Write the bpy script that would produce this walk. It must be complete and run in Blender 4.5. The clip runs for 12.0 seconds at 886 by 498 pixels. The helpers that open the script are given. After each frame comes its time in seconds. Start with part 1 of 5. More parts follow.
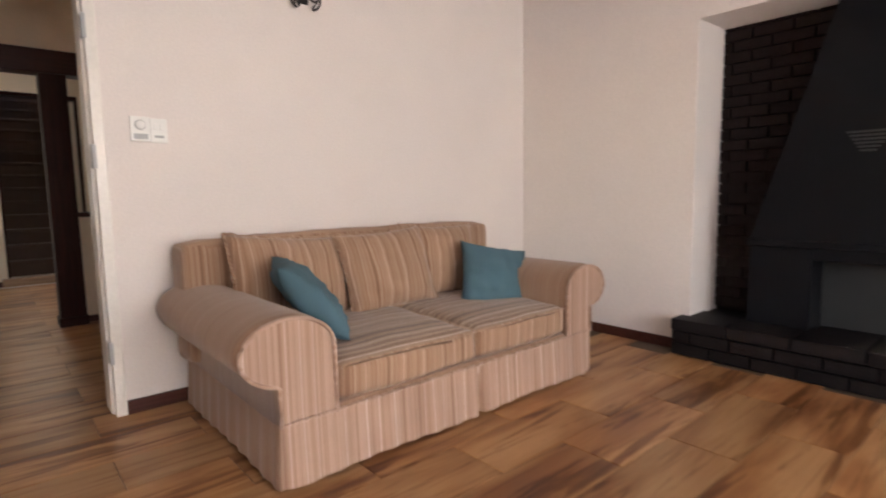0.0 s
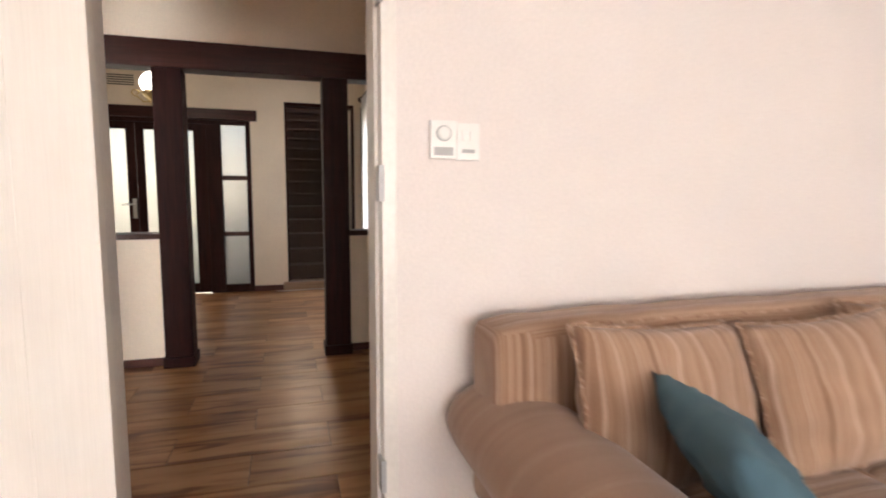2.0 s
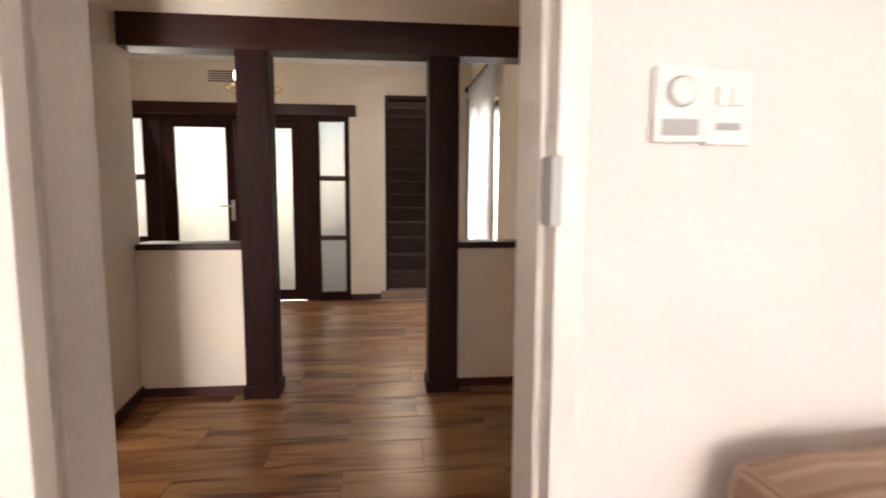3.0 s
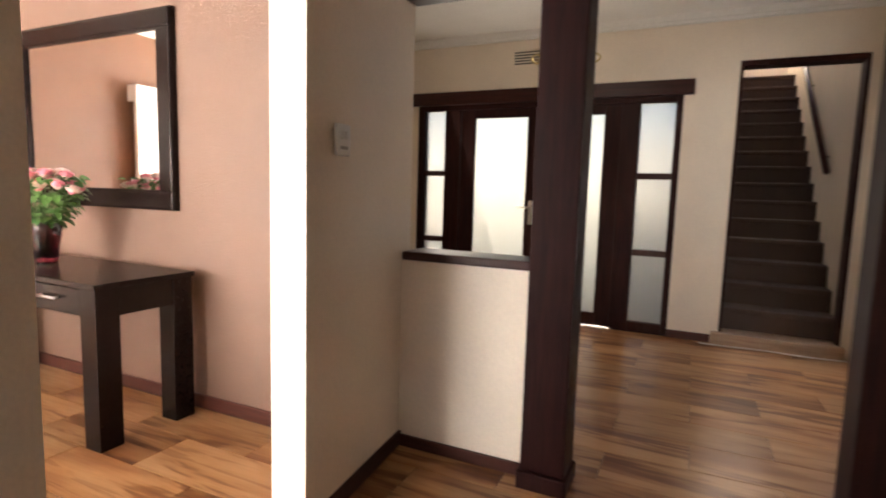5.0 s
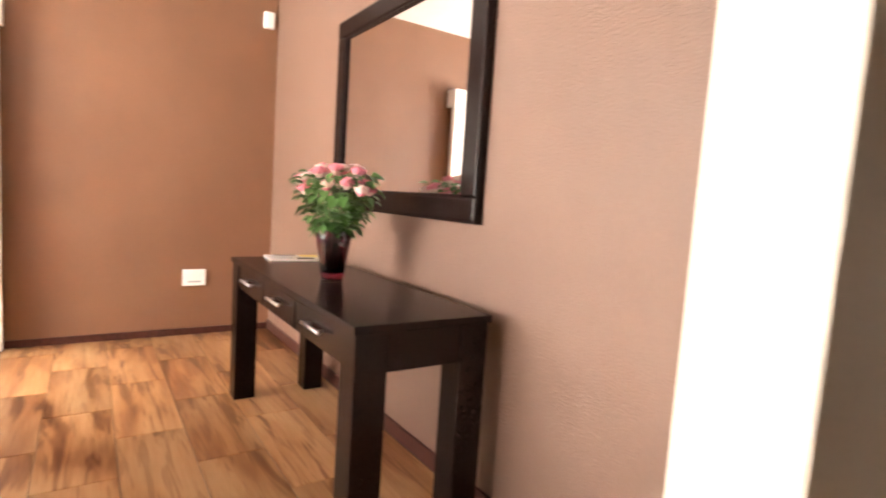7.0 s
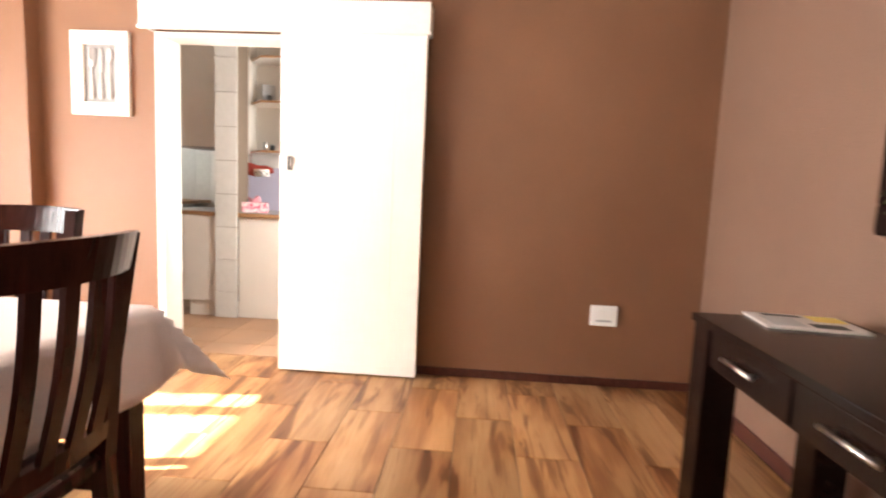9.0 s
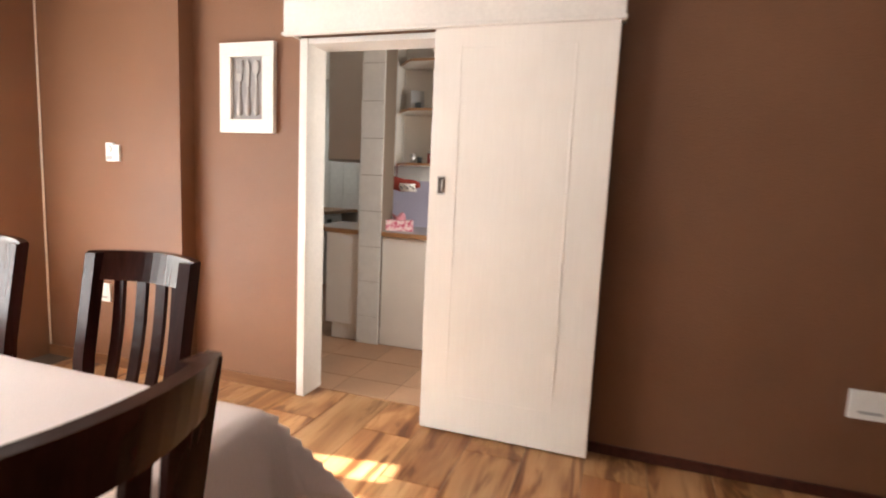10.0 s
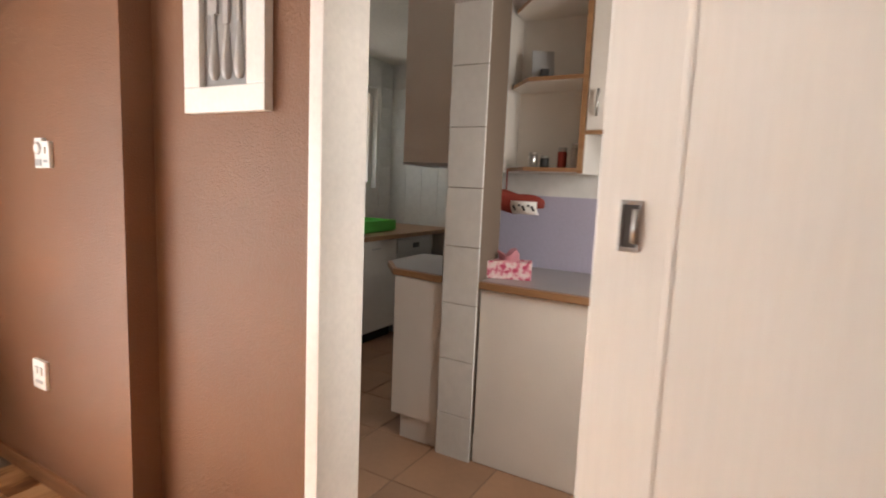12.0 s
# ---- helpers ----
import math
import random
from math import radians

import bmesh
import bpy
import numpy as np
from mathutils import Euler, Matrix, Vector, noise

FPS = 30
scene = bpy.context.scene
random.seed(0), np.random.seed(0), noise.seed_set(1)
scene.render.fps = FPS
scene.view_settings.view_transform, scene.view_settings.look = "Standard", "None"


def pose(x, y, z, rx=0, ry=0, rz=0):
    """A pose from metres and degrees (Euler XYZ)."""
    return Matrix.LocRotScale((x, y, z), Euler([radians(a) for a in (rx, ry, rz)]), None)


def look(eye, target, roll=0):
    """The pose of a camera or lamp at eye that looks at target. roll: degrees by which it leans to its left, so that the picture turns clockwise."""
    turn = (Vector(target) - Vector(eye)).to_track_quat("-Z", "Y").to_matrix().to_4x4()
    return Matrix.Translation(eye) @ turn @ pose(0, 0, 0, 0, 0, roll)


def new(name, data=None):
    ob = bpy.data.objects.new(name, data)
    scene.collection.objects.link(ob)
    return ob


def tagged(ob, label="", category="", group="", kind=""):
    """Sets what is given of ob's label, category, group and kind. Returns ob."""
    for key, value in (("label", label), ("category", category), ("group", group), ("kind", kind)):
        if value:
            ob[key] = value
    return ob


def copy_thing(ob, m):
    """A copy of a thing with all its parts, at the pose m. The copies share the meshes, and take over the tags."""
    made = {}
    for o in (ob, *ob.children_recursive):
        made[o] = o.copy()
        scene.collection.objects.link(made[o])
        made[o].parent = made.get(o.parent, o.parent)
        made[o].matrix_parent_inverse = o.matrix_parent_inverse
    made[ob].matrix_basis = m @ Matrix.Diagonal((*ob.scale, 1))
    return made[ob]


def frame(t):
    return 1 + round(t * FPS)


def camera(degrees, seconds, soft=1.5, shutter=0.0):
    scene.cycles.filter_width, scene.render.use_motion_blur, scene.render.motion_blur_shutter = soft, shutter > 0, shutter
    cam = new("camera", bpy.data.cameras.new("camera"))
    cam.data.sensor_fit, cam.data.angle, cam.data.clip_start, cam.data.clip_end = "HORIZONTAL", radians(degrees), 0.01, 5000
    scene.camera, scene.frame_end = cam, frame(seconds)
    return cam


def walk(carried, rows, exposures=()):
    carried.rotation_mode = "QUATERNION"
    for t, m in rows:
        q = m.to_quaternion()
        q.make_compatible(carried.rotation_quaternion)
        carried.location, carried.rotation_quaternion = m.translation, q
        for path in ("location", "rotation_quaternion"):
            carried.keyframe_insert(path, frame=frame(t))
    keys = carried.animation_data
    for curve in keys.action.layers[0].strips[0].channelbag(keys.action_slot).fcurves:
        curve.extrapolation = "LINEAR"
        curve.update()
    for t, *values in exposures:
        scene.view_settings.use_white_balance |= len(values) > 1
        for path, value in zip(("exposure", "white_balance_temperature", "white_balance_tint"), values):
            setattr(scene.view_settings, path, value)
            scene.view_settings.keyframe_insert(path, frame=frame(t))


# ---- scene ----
cam = camera(79.8, 12.0, soft=1.9, shutter=0.5)
# seconds, eye, target, roll
PATH = [
    (0, (-0.301, 0.532, 1.067), (0.995, 2.04, 0.852), -1.0),
    (0.5, (-0.288, 0.709, 1.148), (0.847, 2.344, 0.945), -0.7),
    (1, (-0.271, 1.033, 1.19), (0.661, 2.792, 0.991), -0.2),
    (1.5, (-0.234, 1.419, 1.215), (0.509, 3.266, 1.016), 0.1),
    (2, (-0.183, 1.848, 1.225), (0.387, 3.754, 1.019), 0.2),
    (2.5, (-0.175, 2.262, 1.247), (0.234, 4.208, 1.037), 0.3),
    (2.7, (-0.165, 2.422, 1.254), (0.181, 4.381, 1.043), 0.2),
    (4.3, (-0.186, 3.45, 1.221), (-0.73, 5.363, 1.005), 1.3),
    (4.5, (-0.287, 3.561, 1.21), (-0.923, 5.445, 1.0), 1.3),
    (5, (-0.435, 3.805, 1.224), (-1.273, 5.608, 1.009), 1.7),
    (5.5, (-0.645, 4.041, 1.215), (-1.701, 5.726, 1.0), 2.0),
    (6, (-0.905, 4.261, 1.198), (-2.166, 5.798, 0.985), 2.5),
    (6.5, (-1.145, 4.455, 1.191), (-2.597, 5.813, 0.972), 2.7),
    (6.7, (-1.231, 4.508, 1.165), (-2.767, 5.774, 0.968), 3.3),
    (8.3, (-2.074, 4.669, 1.172), (-4.037, 4.973, 0.935), 2.1),
    (8.5, (-2.222, 4.564, 1.141), (-4.203, 4.731, 0.924), 2.4),
    (9, (-2.505, 4.451, 1.164), (-4.489, 4.323, 0.943), 2.5),
    (9.5, (-2.792, 4.304, 1.237), (-4.739, 3.916, 0.998), 2.6),
    (10, (-3.116, 4.177, 1.303), (-4.999, 3.55, 1.052), 2.6),
    (10.5, (-3.506, 4.075, 1.313), (-5.332, 3.293, 1.077), 2.5),
    (11, (-3.916, 3.939, 1.338), (-5.69, 3.049, 1.093), 2.5),
    (11.5, (-4.276, 3.734, 1.346), (-6.023, 2.792, 1.104), 2.5),
    (12, (-4.63, 3.502, 1.348), (-6.349, 2.509, 1.101), 2.5),
]
STOPS = [(0.0, 4.46), (1.5, 4.78), (2.7, 5.16), (4.3, 5.32), (5.0, 5.1), (5.5, 4.75), (6.0, 4.72), (6.5, 5.0), (8.3, 4.82), (8.8, 4.35), (9.5, 3.42), (10.0, 3.0), (10.5, 2.85), (11.5, 2.8), (12.0, 2.68)]
walk(cam, [(t, look(eye, target, roll)) for t, eye, target, roll in PATH], exposures=STOPS)

# ---- light ----
world = bpy.data.worlds.new("world")
scene.world = world
world.use_nodes = True
wn = world.node_tree
sky = wn.nodes.new("ShaderNodeTexSky")
sky.sky_type = "NISHITA"
sky.sun_disc = False
sky.sun_elevation = radians(35)
sky.sun_rotation = radians(187)
wn.links.new(sky.outputs[0], wn.nodes["Background"].inputs[0])
wn.nodes["Background"].inputs[1].default_value = 0.05

sun = new("sun", bpy.data.lights.new("sun", "SUN"))
sun.data.energy, sun.data.angle, sun.data.color = 5.0, radians(0.5), (1.0, 0.955, 0.89)
sun.matrix_basis = look((-4.1, -3.0, 2.8), (-4.1 - 0.12 * 4.0, 1.0, 0.0))


def window_light(name, x, y, z, target, w, h, power, tint=(1.0, 1.0, 1.0)):
    """Skylight that falls through an opening."""
    ob = new(name, bpy.data.lights.new(name, "AREA"))
    ob.data.shape, ob.data.size, ob.data.size_y, ob.data.energy, ob.data.color = "RECTANGLE", w, h, power, tint
    ob.matrix_basis = look((x, y, z), target)
    return ob


window_light("skylight_living", 0.6, -2.55, 1.45, (0.6, 0, 1.3), 3.4, 1.5, 2.85, (0.96, 0.94, 1.05))
window_light("skylight_dining", -3.6, 0.36, 1.1, (-3.8, 3, 2.9), 2.6, 1.9, 21, (1.0, 0.975, 0.965))
window_light("skylight_entry", 0.95, 7.92, 1.2, (-1, 7.5, 1.1), 1.1, 1.8, 0.6, (1.0, 0.93, 0.85))
window_light("skylight_kitchen", -8.56, 0.06, 1.75, (-8.56, 2, 1.3), 0.9, 0.9, 0.22, (0.95, 0.98, 1.0))
# Fill lamp in an added, unseen window, to brighten kitchen shelf and panels.
window_light("fill_kitchen_north", -6.15, 4.16, 1.6, (-6.8, 2.8, 1.0), 0.38, 1.0, 3.0, (1.0, 0.96, 0.90))
window_light("skylight_door", -2.05, 9.25, 1.1, (0.6, 6.9, 2.0), 2.0, 1.9, 1.15, (1.0, 0.87, 0.73))


# ---- materials ----
def material(name):
    m = bpy.data.materials.new(name)
    m.use_nodes = True
    nt = m.node_tree
    return m, nt, nt.nodes["Principled BSDF"]


def node(nt, kind, **values):
    n = nt.nodes.new(kind)
    for key, value in values.items():
        n.inputs[key.replace("_", " ")].default_value = value
    return n


def coords(nt, scale=(1, 1, 1), kind="Object"):
    tc = nt.nodes.new("ShaderNodeTexCoord")
    mp = nt.nodes.new("ShaderNodeMapping")
    mp.inputs["Scale"].default_value = scale
    nt.links.new(tc.outputs[kind], mp.inputs[0])
    return mp.outputs[0]


def ramp(nt, fac, stops):
    r = nt.nodes.new("ShaderNodeValToRGB")
    e = r.color_ramp.elements
    while len(e) < len(stops):
        e.new(0.5)
    for k, (p, c) in zip(e, stops):
        k.position, k.color = p, (*c, 1)
    nt.links.new(fac, r.inputs[0])
    return r.outputs[0]


def shade(c, k):
    return tuple(min(1.0, v * k) for v in c)


def paint(name, colour, rough=0.55, grain=180.0, relief=0.15, patch=0.06, metal=0.0, coat=0.0, dist=0.002, spec=0.5):
    """Painted, plastered or lacquered surface: patches, fine grain and relief."""
    m, nt, b = material(name)
    co = coords(nt)
    n1 = node(nt, "ShaderNodeTexNoise", Scale=1.7, Detail=4.0)
    n2 = node(nt, "ShaderNodeTexNoise", Scale=grain, Detail=3.0)
    nt.links.new(co, n1.inputs[0])
    nt.links.new(co, n2.inputs[0])
    c1 = ramp(nt, n1.outputs[0], [(0.3, shade(colour, 1 - patch)), (0.7, shade(colour, 1 + patch))])
    mix = nt.nodes.new("ShaderNodeMixRGB")
    mix.blend_type, mix.inputs[0].default_value = "MULTIPLY", 0.5
    nt.links.new(c1, mix.inputs[1])
    nt.links.new(ramp(nt, n2.outputs[0], [(0.3, (0.86, 0.86, 0.86)), (0.7, (1, 1, 1))]), mix.inputs[2])
    nt.links.new(mix.outputs[0], b.inputs["Base Color"])
    nt.links.new(ramp(nt, n1.outputs[0], [(0.2, (rough * 0.85,) * 3), (0.8, (min(1, rough * 1.15),) * 3)]), b.inputs["Roughness"])
    b.inputs["Metallic"].default_value = metal
    b.inputs["Coat Weight"].default_value = coat
    b.inputs["Specular IOR Level"].default_value = spec
    bump = node(nt, "ShaderNodeBump", Strength=relief, Distance=dist)
    nt.links.new(n2.outputs[0], bump.inputs["Height"])
    nt.links.new(bump.outputs[0], b.inputs["Normal"])
    return m


def timber(name, dark, light, rough=0.35, axis=2, coat=0.0, scale=14.0, spec=0.5):
    """Stained wood with grain along one axis."""
    m, nt, b = material(name)
    sc = [scale * 3] * 3
    sc[axis] = scale * 0.18
    co = coords(nt, sc)
    n1 = node(nt, "ShaderNodeTexNoise", Scale=1.0, Detail=6.0, Roughness=0.65, Distortion=0.6)
    n2 = node(nt, "ShaderNodeTexNoise", Scale=0.12, Detail=2.0)
    nt.links.new(co, n1.inputs[0])
    nt.links.new(co, n2.inputs[0])
    mix = nt.nodes.new("ShaderNodeMixRGB")
    mix.blend_type, mix.inputs[0].default_value = "MULTIPLY", 0.6
    nt.links.new(ramp(nt, n1.outputs[0], [(0.3, dark), (0.7, light)]), mix.inputs[1])
    nt.links.new(ramp(nt, n2.outputs[0], [(0.3, (0.7, 0.7, 0.7)), (0.7, (1, 1, 1))]), mix.inputs[2])
    nt.links.new(mix.outputs[0], b.inputs["Base Color"])
    nt.links.new(ramp(nt, n1.outputs[0], [(0.2, (rough * 0.8,) * 3), (0.8, (rough * 1.25,) * 3)]), b.inputs["Roughness"])
    b.inputs["Coat Weight"].default_value = coat
    b.inputs["Specular IOR Level"].default_value = spec
    bump = node(nt, "ShaderNodeBump", Strength=0.12, Distance=0.001)
    nt.links.new(n1.outputs[0], bump.inputs["Height"])
    nt.links.new(bump.outputs[0], b.inputs["Normal"])
    return m


def plank_tile(name):
    """Glazed wood-look floor tile: streaked grain along its length, differing tile by tile."""
    m, nt, b = material(name)
    info = nt.nodes.new("ShaderNodeObjectInfo")
    tc = nt.nodes.new("ShaderNodeTexCoord")
    add = nt.nodes.new("ShaderNodeVectorMath")
    add.operation = "MULTIPLY_ADD"
    comb = nt.nodes.new("ShaderNodeCombineXYZ")
    for k, f in zip("XYZ", (37.0, 53.0, 71.0)):
        mul = nt.nodes.new("ShaderNodeMath")
        mul.operation = "MULTIPLY"
        mul.inputs[1].default_value = f
        nt.links.new(info.outputs["Random"], mul.inputs[0])
        nt.links.new(mul.outputs[0], comb.inputs[k])
    add.inputs[1].default_value = (1, 1, 1)
    nt.links.new(tc.outputs["Object"], add.inputs[0])
    nt.links.new(comb.outputs[0], add.inputs[2])

    def streak(sx, sy, detail, dist):
        mp = nt.nodes.new("ShaderNodeMapping")
        mp.inputs["Scale"].default_value = (sx, sy, 1)
        nt.links.new(add.outputs[0], mp.inputs[0])
        n = node(nt, "ShaderNodeTexNoise", Scale=1.0, Detail=detail, Roughness=0.6, Distortion=dist)
        nt.links.new(mp.outputs[0], n.inputs[0])
        return n.outputs[0]

    big, fine, flame, veins = streak(0.9, 4.5, 2.5, 0.5), streak(4.0, 60.0, 5.0, 0.3), streak(1.0, 8.0, 3.0, 0.7), streak(1.3, 19.0, 3.0, 0.5)
    c1 = ramp(nt, big, [(0.30, (0.218, 0.089, 0.036)), (0.42, (0.299, 0.137, 0.056)), (0.48, (0.372, 0.192, 0.083)), (0.56, (0.429, 0.237, 0.110)), (0.70, (0.469, 0.274, 0.136))])
    c2 = ramp(nt, fine, [(0.3, (0.80, 0.75, 0.70)), (0.62, (1, 1, 1))])
    c3 = ramp(nt, flame, [(0.34, (0.32, 0.20, 0.14)), (0.40, (0.48, 0.345, 0.26)), (0.44, (0.86, 0.80, 0.74)), (0.50, (1, 1, 1))])
    lines = ramp(nt, veins, [(0.38, (0.55, 0.43, 0.35)), (0.43, (1, 1, 1))])

    def times(a, b, amount):
        mx = nt.nodes.new("ShaderNodeMixRGB")
        mx.blend_type, mx.inputs[0].default_value = "MULTIPLY", amount
        nt.links.new(a, mx.inputs[1])
        nt.links.new(b, mx.inputs[2])
        return mx.outputs[0]

    grain = times(times(times(c1, c2, 0.55), c3, 0.9), lines, 0.55)
    hs = nt.nodes.new("ShaderNodeHueSaturation")
    val = nt.nodes.new("ShaderNodeMapRange")
    val.inputs["To Min"].default_value, val.inputs["To Max"].default_value = 0.82, 1.16
    nt.links.new(info.outputs["Random"], val.inputs[0])
    nt.links.new(val.outputs[0], hs.inputs["Value"])
    nt.links.new(grain, hs.inputs["Color"])
    nt.links.new(hs.outputs[0], b.inputs["Base Color"])
    nt.links.new(ramp(nt, fine, [(0.3, (0.42,) * 3), (0.7, (0.28,) * 3)]), b.inputs["Roughness"])
    b.inputs["Specular IOR Level"].default_value = 0.28
    bump = node(nt, "ShaderNodeBump", Strength=0.15, Distance=0.001)
    nt.links.new(fine, bump.inputs["Height"])
    nt.links.new(bump.outputs[0], b.inputs["Normal"])
    return m


def clear(name, tint=(1, 1, 1), rough=0.0, weight=1.0):
    m, nt, b = material(name)
    b.inputs["Base Color"].default_value = (*tint, 1)
    b.inputs["Transmission Weight"].default_value = weight
    b.inputs["Roughness"].default_value = rough
    b.inputs["IOR"].default_value = 1.45
    return m


def stripes(name, mean=1.0, contrast=1.0, tint=(1.0, 1.0, 1.0)):
    """Woven upholstery with irregular stripes across the u coordinate of the mesh."""
    m, nt, b = material(name)
    uv = nt.nodes.new("ShaderNodeUVMap")
    mp = nt.nodes.new("ShaderNodeMapping")
    mp.inputs["Scale"].default_value = (38, 0.0, 0)
    nt.links.new(uv.outputs[0], mp.inputs[0])
    n1 = node(nt, "ShaderNodeTexNoise", Scale=1.0, Detail=1.5, Roughness=0.7)
    nt.links.new(mp.outputs[0], n1.inputs[0])
    base = [(0.33, (0.19, 0.095, 0.052)), (0.43, (0.33, 0.195, 0.122)), (0.5, (0.44, 0.290, 0.200)), (0.56, (0.30, 0.172, 0.105)), (0.64, (0.62, 0.46, 0.36))]
    mid = (0.36, 0.222, 0.146)
    c = ramp(nt, n1.outputs[0], [(p, tuple(max(0.02, (q + (v - q) * contrast) * mean) * w for v, q, w in zip(k, mid, tint))) for p, k in base])
    co = coords(nt)
    n2 = node(nt, "ShaderNodeTexNoise", Scale=420.0, Detail=2.0)
    n3 = node(nt, "ShaderNodeTexNoise", Scale=5.0, Detail=3.0)
    nt.links.new(co, n2.inputs[0])
    nt.links.new(co, n3.inputs[0])
    mix = nt.nodes.new("ShaderNodeMixRGB")
    mix.blend_type, mix.inputs[0].default_value = "MULTIPLY", 0.8
    nt.links.new(c, mix.inputs[1])
    nt.links.new(ramp(nt, n2.outputs[0], [(0.25, (0.72, 0.7, 0.68)), (0.75, (1, 1, 1))]), mix.inputs[2])
    nt.links.new(mix.outputs[0], b.inputs["Base Color"])
    b.inputs["Roughness"].default_value = 0.95
    b.inputs["Sheen Weight"].default_value = 0.25
    add = node(nt, "ShaderNodeMath")
    nt.links.new(n2.outputs[0], add.inputs[0])
    nt.links.new(n3.outputs[0], add.inputs[1])
    bump = node(nt, "ShaderNodeBump", Strength=0.4, Distance=0.002)
    nt.links.new(add.outputs[0], bump.inputs["Height"])
    nt.links.new(bump.outputs[0], b.inputs["Normal"])
    return m


# Cream paint, its colour warmed to carry the hall's warm light.
M_CREAM = paint("cream_plaster", (0.80, 0.695, 0.57), 0.7, 90, 0.25)
# The same cream, cooled and paled: the living room's light is in the colour.
M_LIVING = paint("cream_plaster_cool_lit", (0.81, 0.745, 0.715), 0.7, 90, 0.2, 0.02)
M_BROWN = paint("brown_rough_plaster", (0.215, 0.100, 0.050), 0.45, 170, 1.0, 0.08, dist=0.0035)
M_BROWN_LIGHT = paint("tan_rough_plaster", (0.188, 0.108, 0.072), 0.45, 170, 1.0, 0.08, dist=0.0035)
M_WHITE = paint("white_gloss_paint", (0.82, 0.78, 0.73), 0.35, 60, 0.06)
M_CEIL = paint("ceiling_board", (0.80, 0.77, 0.72), 0.8, 40, 0.1)
M_MAHOGANY = timber("dark_mahogany_beam", (0.015, 0.0045, 0.0042), (0.040, 0.011, 0.009), 0.5, 2, spec=0.12)
M_MAHOGANY_X = timber("dark_mahogany_rail", (0.022, 0.006, 0.0045), (0.058, 0.014, 0.010), 0.35, 0, spec=0.25)
M_SKIRT = timber("reddish_skirting", (0.045, 0.012, 0.008), (0.10, 0.03, 0.02), 0.45, 0, spec=0.3)
M_SKIRT_TAN = timber("tan_wood_look_skirting", (0.17, 0.070, 0.028), (0.30, 0.14, 0.062), 0.45, 1, spec=0.3)
M_TILE = plank_tile("wood_look_tile")
M_GROUT = paint("dark_grout", (0.12, 0.085, 0.06), 0.9, 200, 0.3)
M_BLACKBRICK = paint("black_painted_brick", (0.009, 0.007, 0.007), 0.6, 60, 0.7, 0.2, dist=0.004, spec=0.2)
M_SOOT = paint("dark_brown_firebrick", (0.012, 0.006, 0.005), 0.8, 50, 0.6, 0.2, dist=0.004, spec=0.2)
M_BLACKSTEEL = paint("black_hood_steel", (0.006, 0.006, 0.0075), 0.6, 150, 0.1, 0.1, spec=0.12)
M_FROST = clear("frosted_glass", (0.075, 0.078, 0.075), 0.55)
M_GLASS = clear("window_glass", (1, 1, 1), 0.0)
M_KTILE = paint("white_glazed_tile", (0.80, 0.80, 0.77), 0.38, 20, 0.03, spec=0.3)
M_KFLOOR = paint("tan_ceramic_floor_tile", (0.36, 0.205, 0.12), 0.5, 30, 0.1, 0.15)
M_KGROUT = paint("tile_grout", (0.20, 0.15, 0.11), 0.9)
M_GROUND = paint("garden_paving", (0.33, 0.30, 0.26), 0.9, 30, 0.4, 0.2)


# ---- building blocks ----
def add_box(bm, x0, x1, y0, y1, z0, z1, slot=0, bevel=0.0):
    vs = [bm.verts.new(p) for p in ((x0, y0, z0), (x1, y0, z0), (x1, y1, z0), (x0, y1, z0), (x0, y0, z1), (x1, y0, z1), (x1, y1, z1), (x0, y1, z1))]
    fs = [bm.faces.new([vs[i] for i in q]) for q in ((0, 3, 2, 1), (4, 5, 6, 7), (0, 1, 5, 4), (1, 2, 6, 5), (2, 3, 7, 6), (3, 0, 4, 7))]
    for f in fs:
        f.material_index = slot
    if bevel:
        es = list({e for f in fs for e in f.edges})
        bmesh.ops.bevel(bm, geom=es, offset=bevel, segments=2, profile=0.6, affect="EDGES")
    return vs


def finish(name, bm, mats, parent=None, smooth=False):
    me = bpy.data.meshes.new(name)
    bmesh.ops.recalc_face_normals(bm, faces=bm.faces)
    bm.to_mesh(me)
    bm.free()
    for m in mats if isinstance(mats, (list, tuple)) else [mats]:
        me.materials.append(m)
    if smooth:
        me.polygons.foreach_set("use_smooth", [True] * len(me.polygons))
    ob = new(name, me)
    if parent:
        ob.parent = parent
    return ob


def boxes(name, parts, mats, parent=None, bevel=0.0):
    bm = bmesh.new()
    for p in parts:
        add_box(bm, *p[:6], p[6] if len(p) > 6 else 0, bevel)
    return finish(name, bm, mats, parent)


def structure(ob, label):
    return tagged(ob, label, kind="structure")


def root(name, m, label, category, group=""):
    ob = new(name)
    ob.empty_display_size = 0.1
    ob.matrix_basis = m
    return tagged(ob, label, category, group)


def wall_along_x(name, x0, x1, y0, y1, z1, holes, mat, label):
    """Wall with openings (xa, xb, za, zb)."""
    parts, x = [], x0
    for xa, xb, za, zb in sorted(holes):
        if xa > x:
            parts.append((x, xa, y0, y1, 0, z1))
        if za > 0:
            parts.append((xa, xb, y0, y1, 0, za))
        if zb < z1:
            parts.append((xa, xb, y0, y1, zb, z1))
        x = xb
    if x1 > x:
        parts.append((x, x1, y0, y1, 0, z1))
    return structure(boxes(name, parts, mat), label)


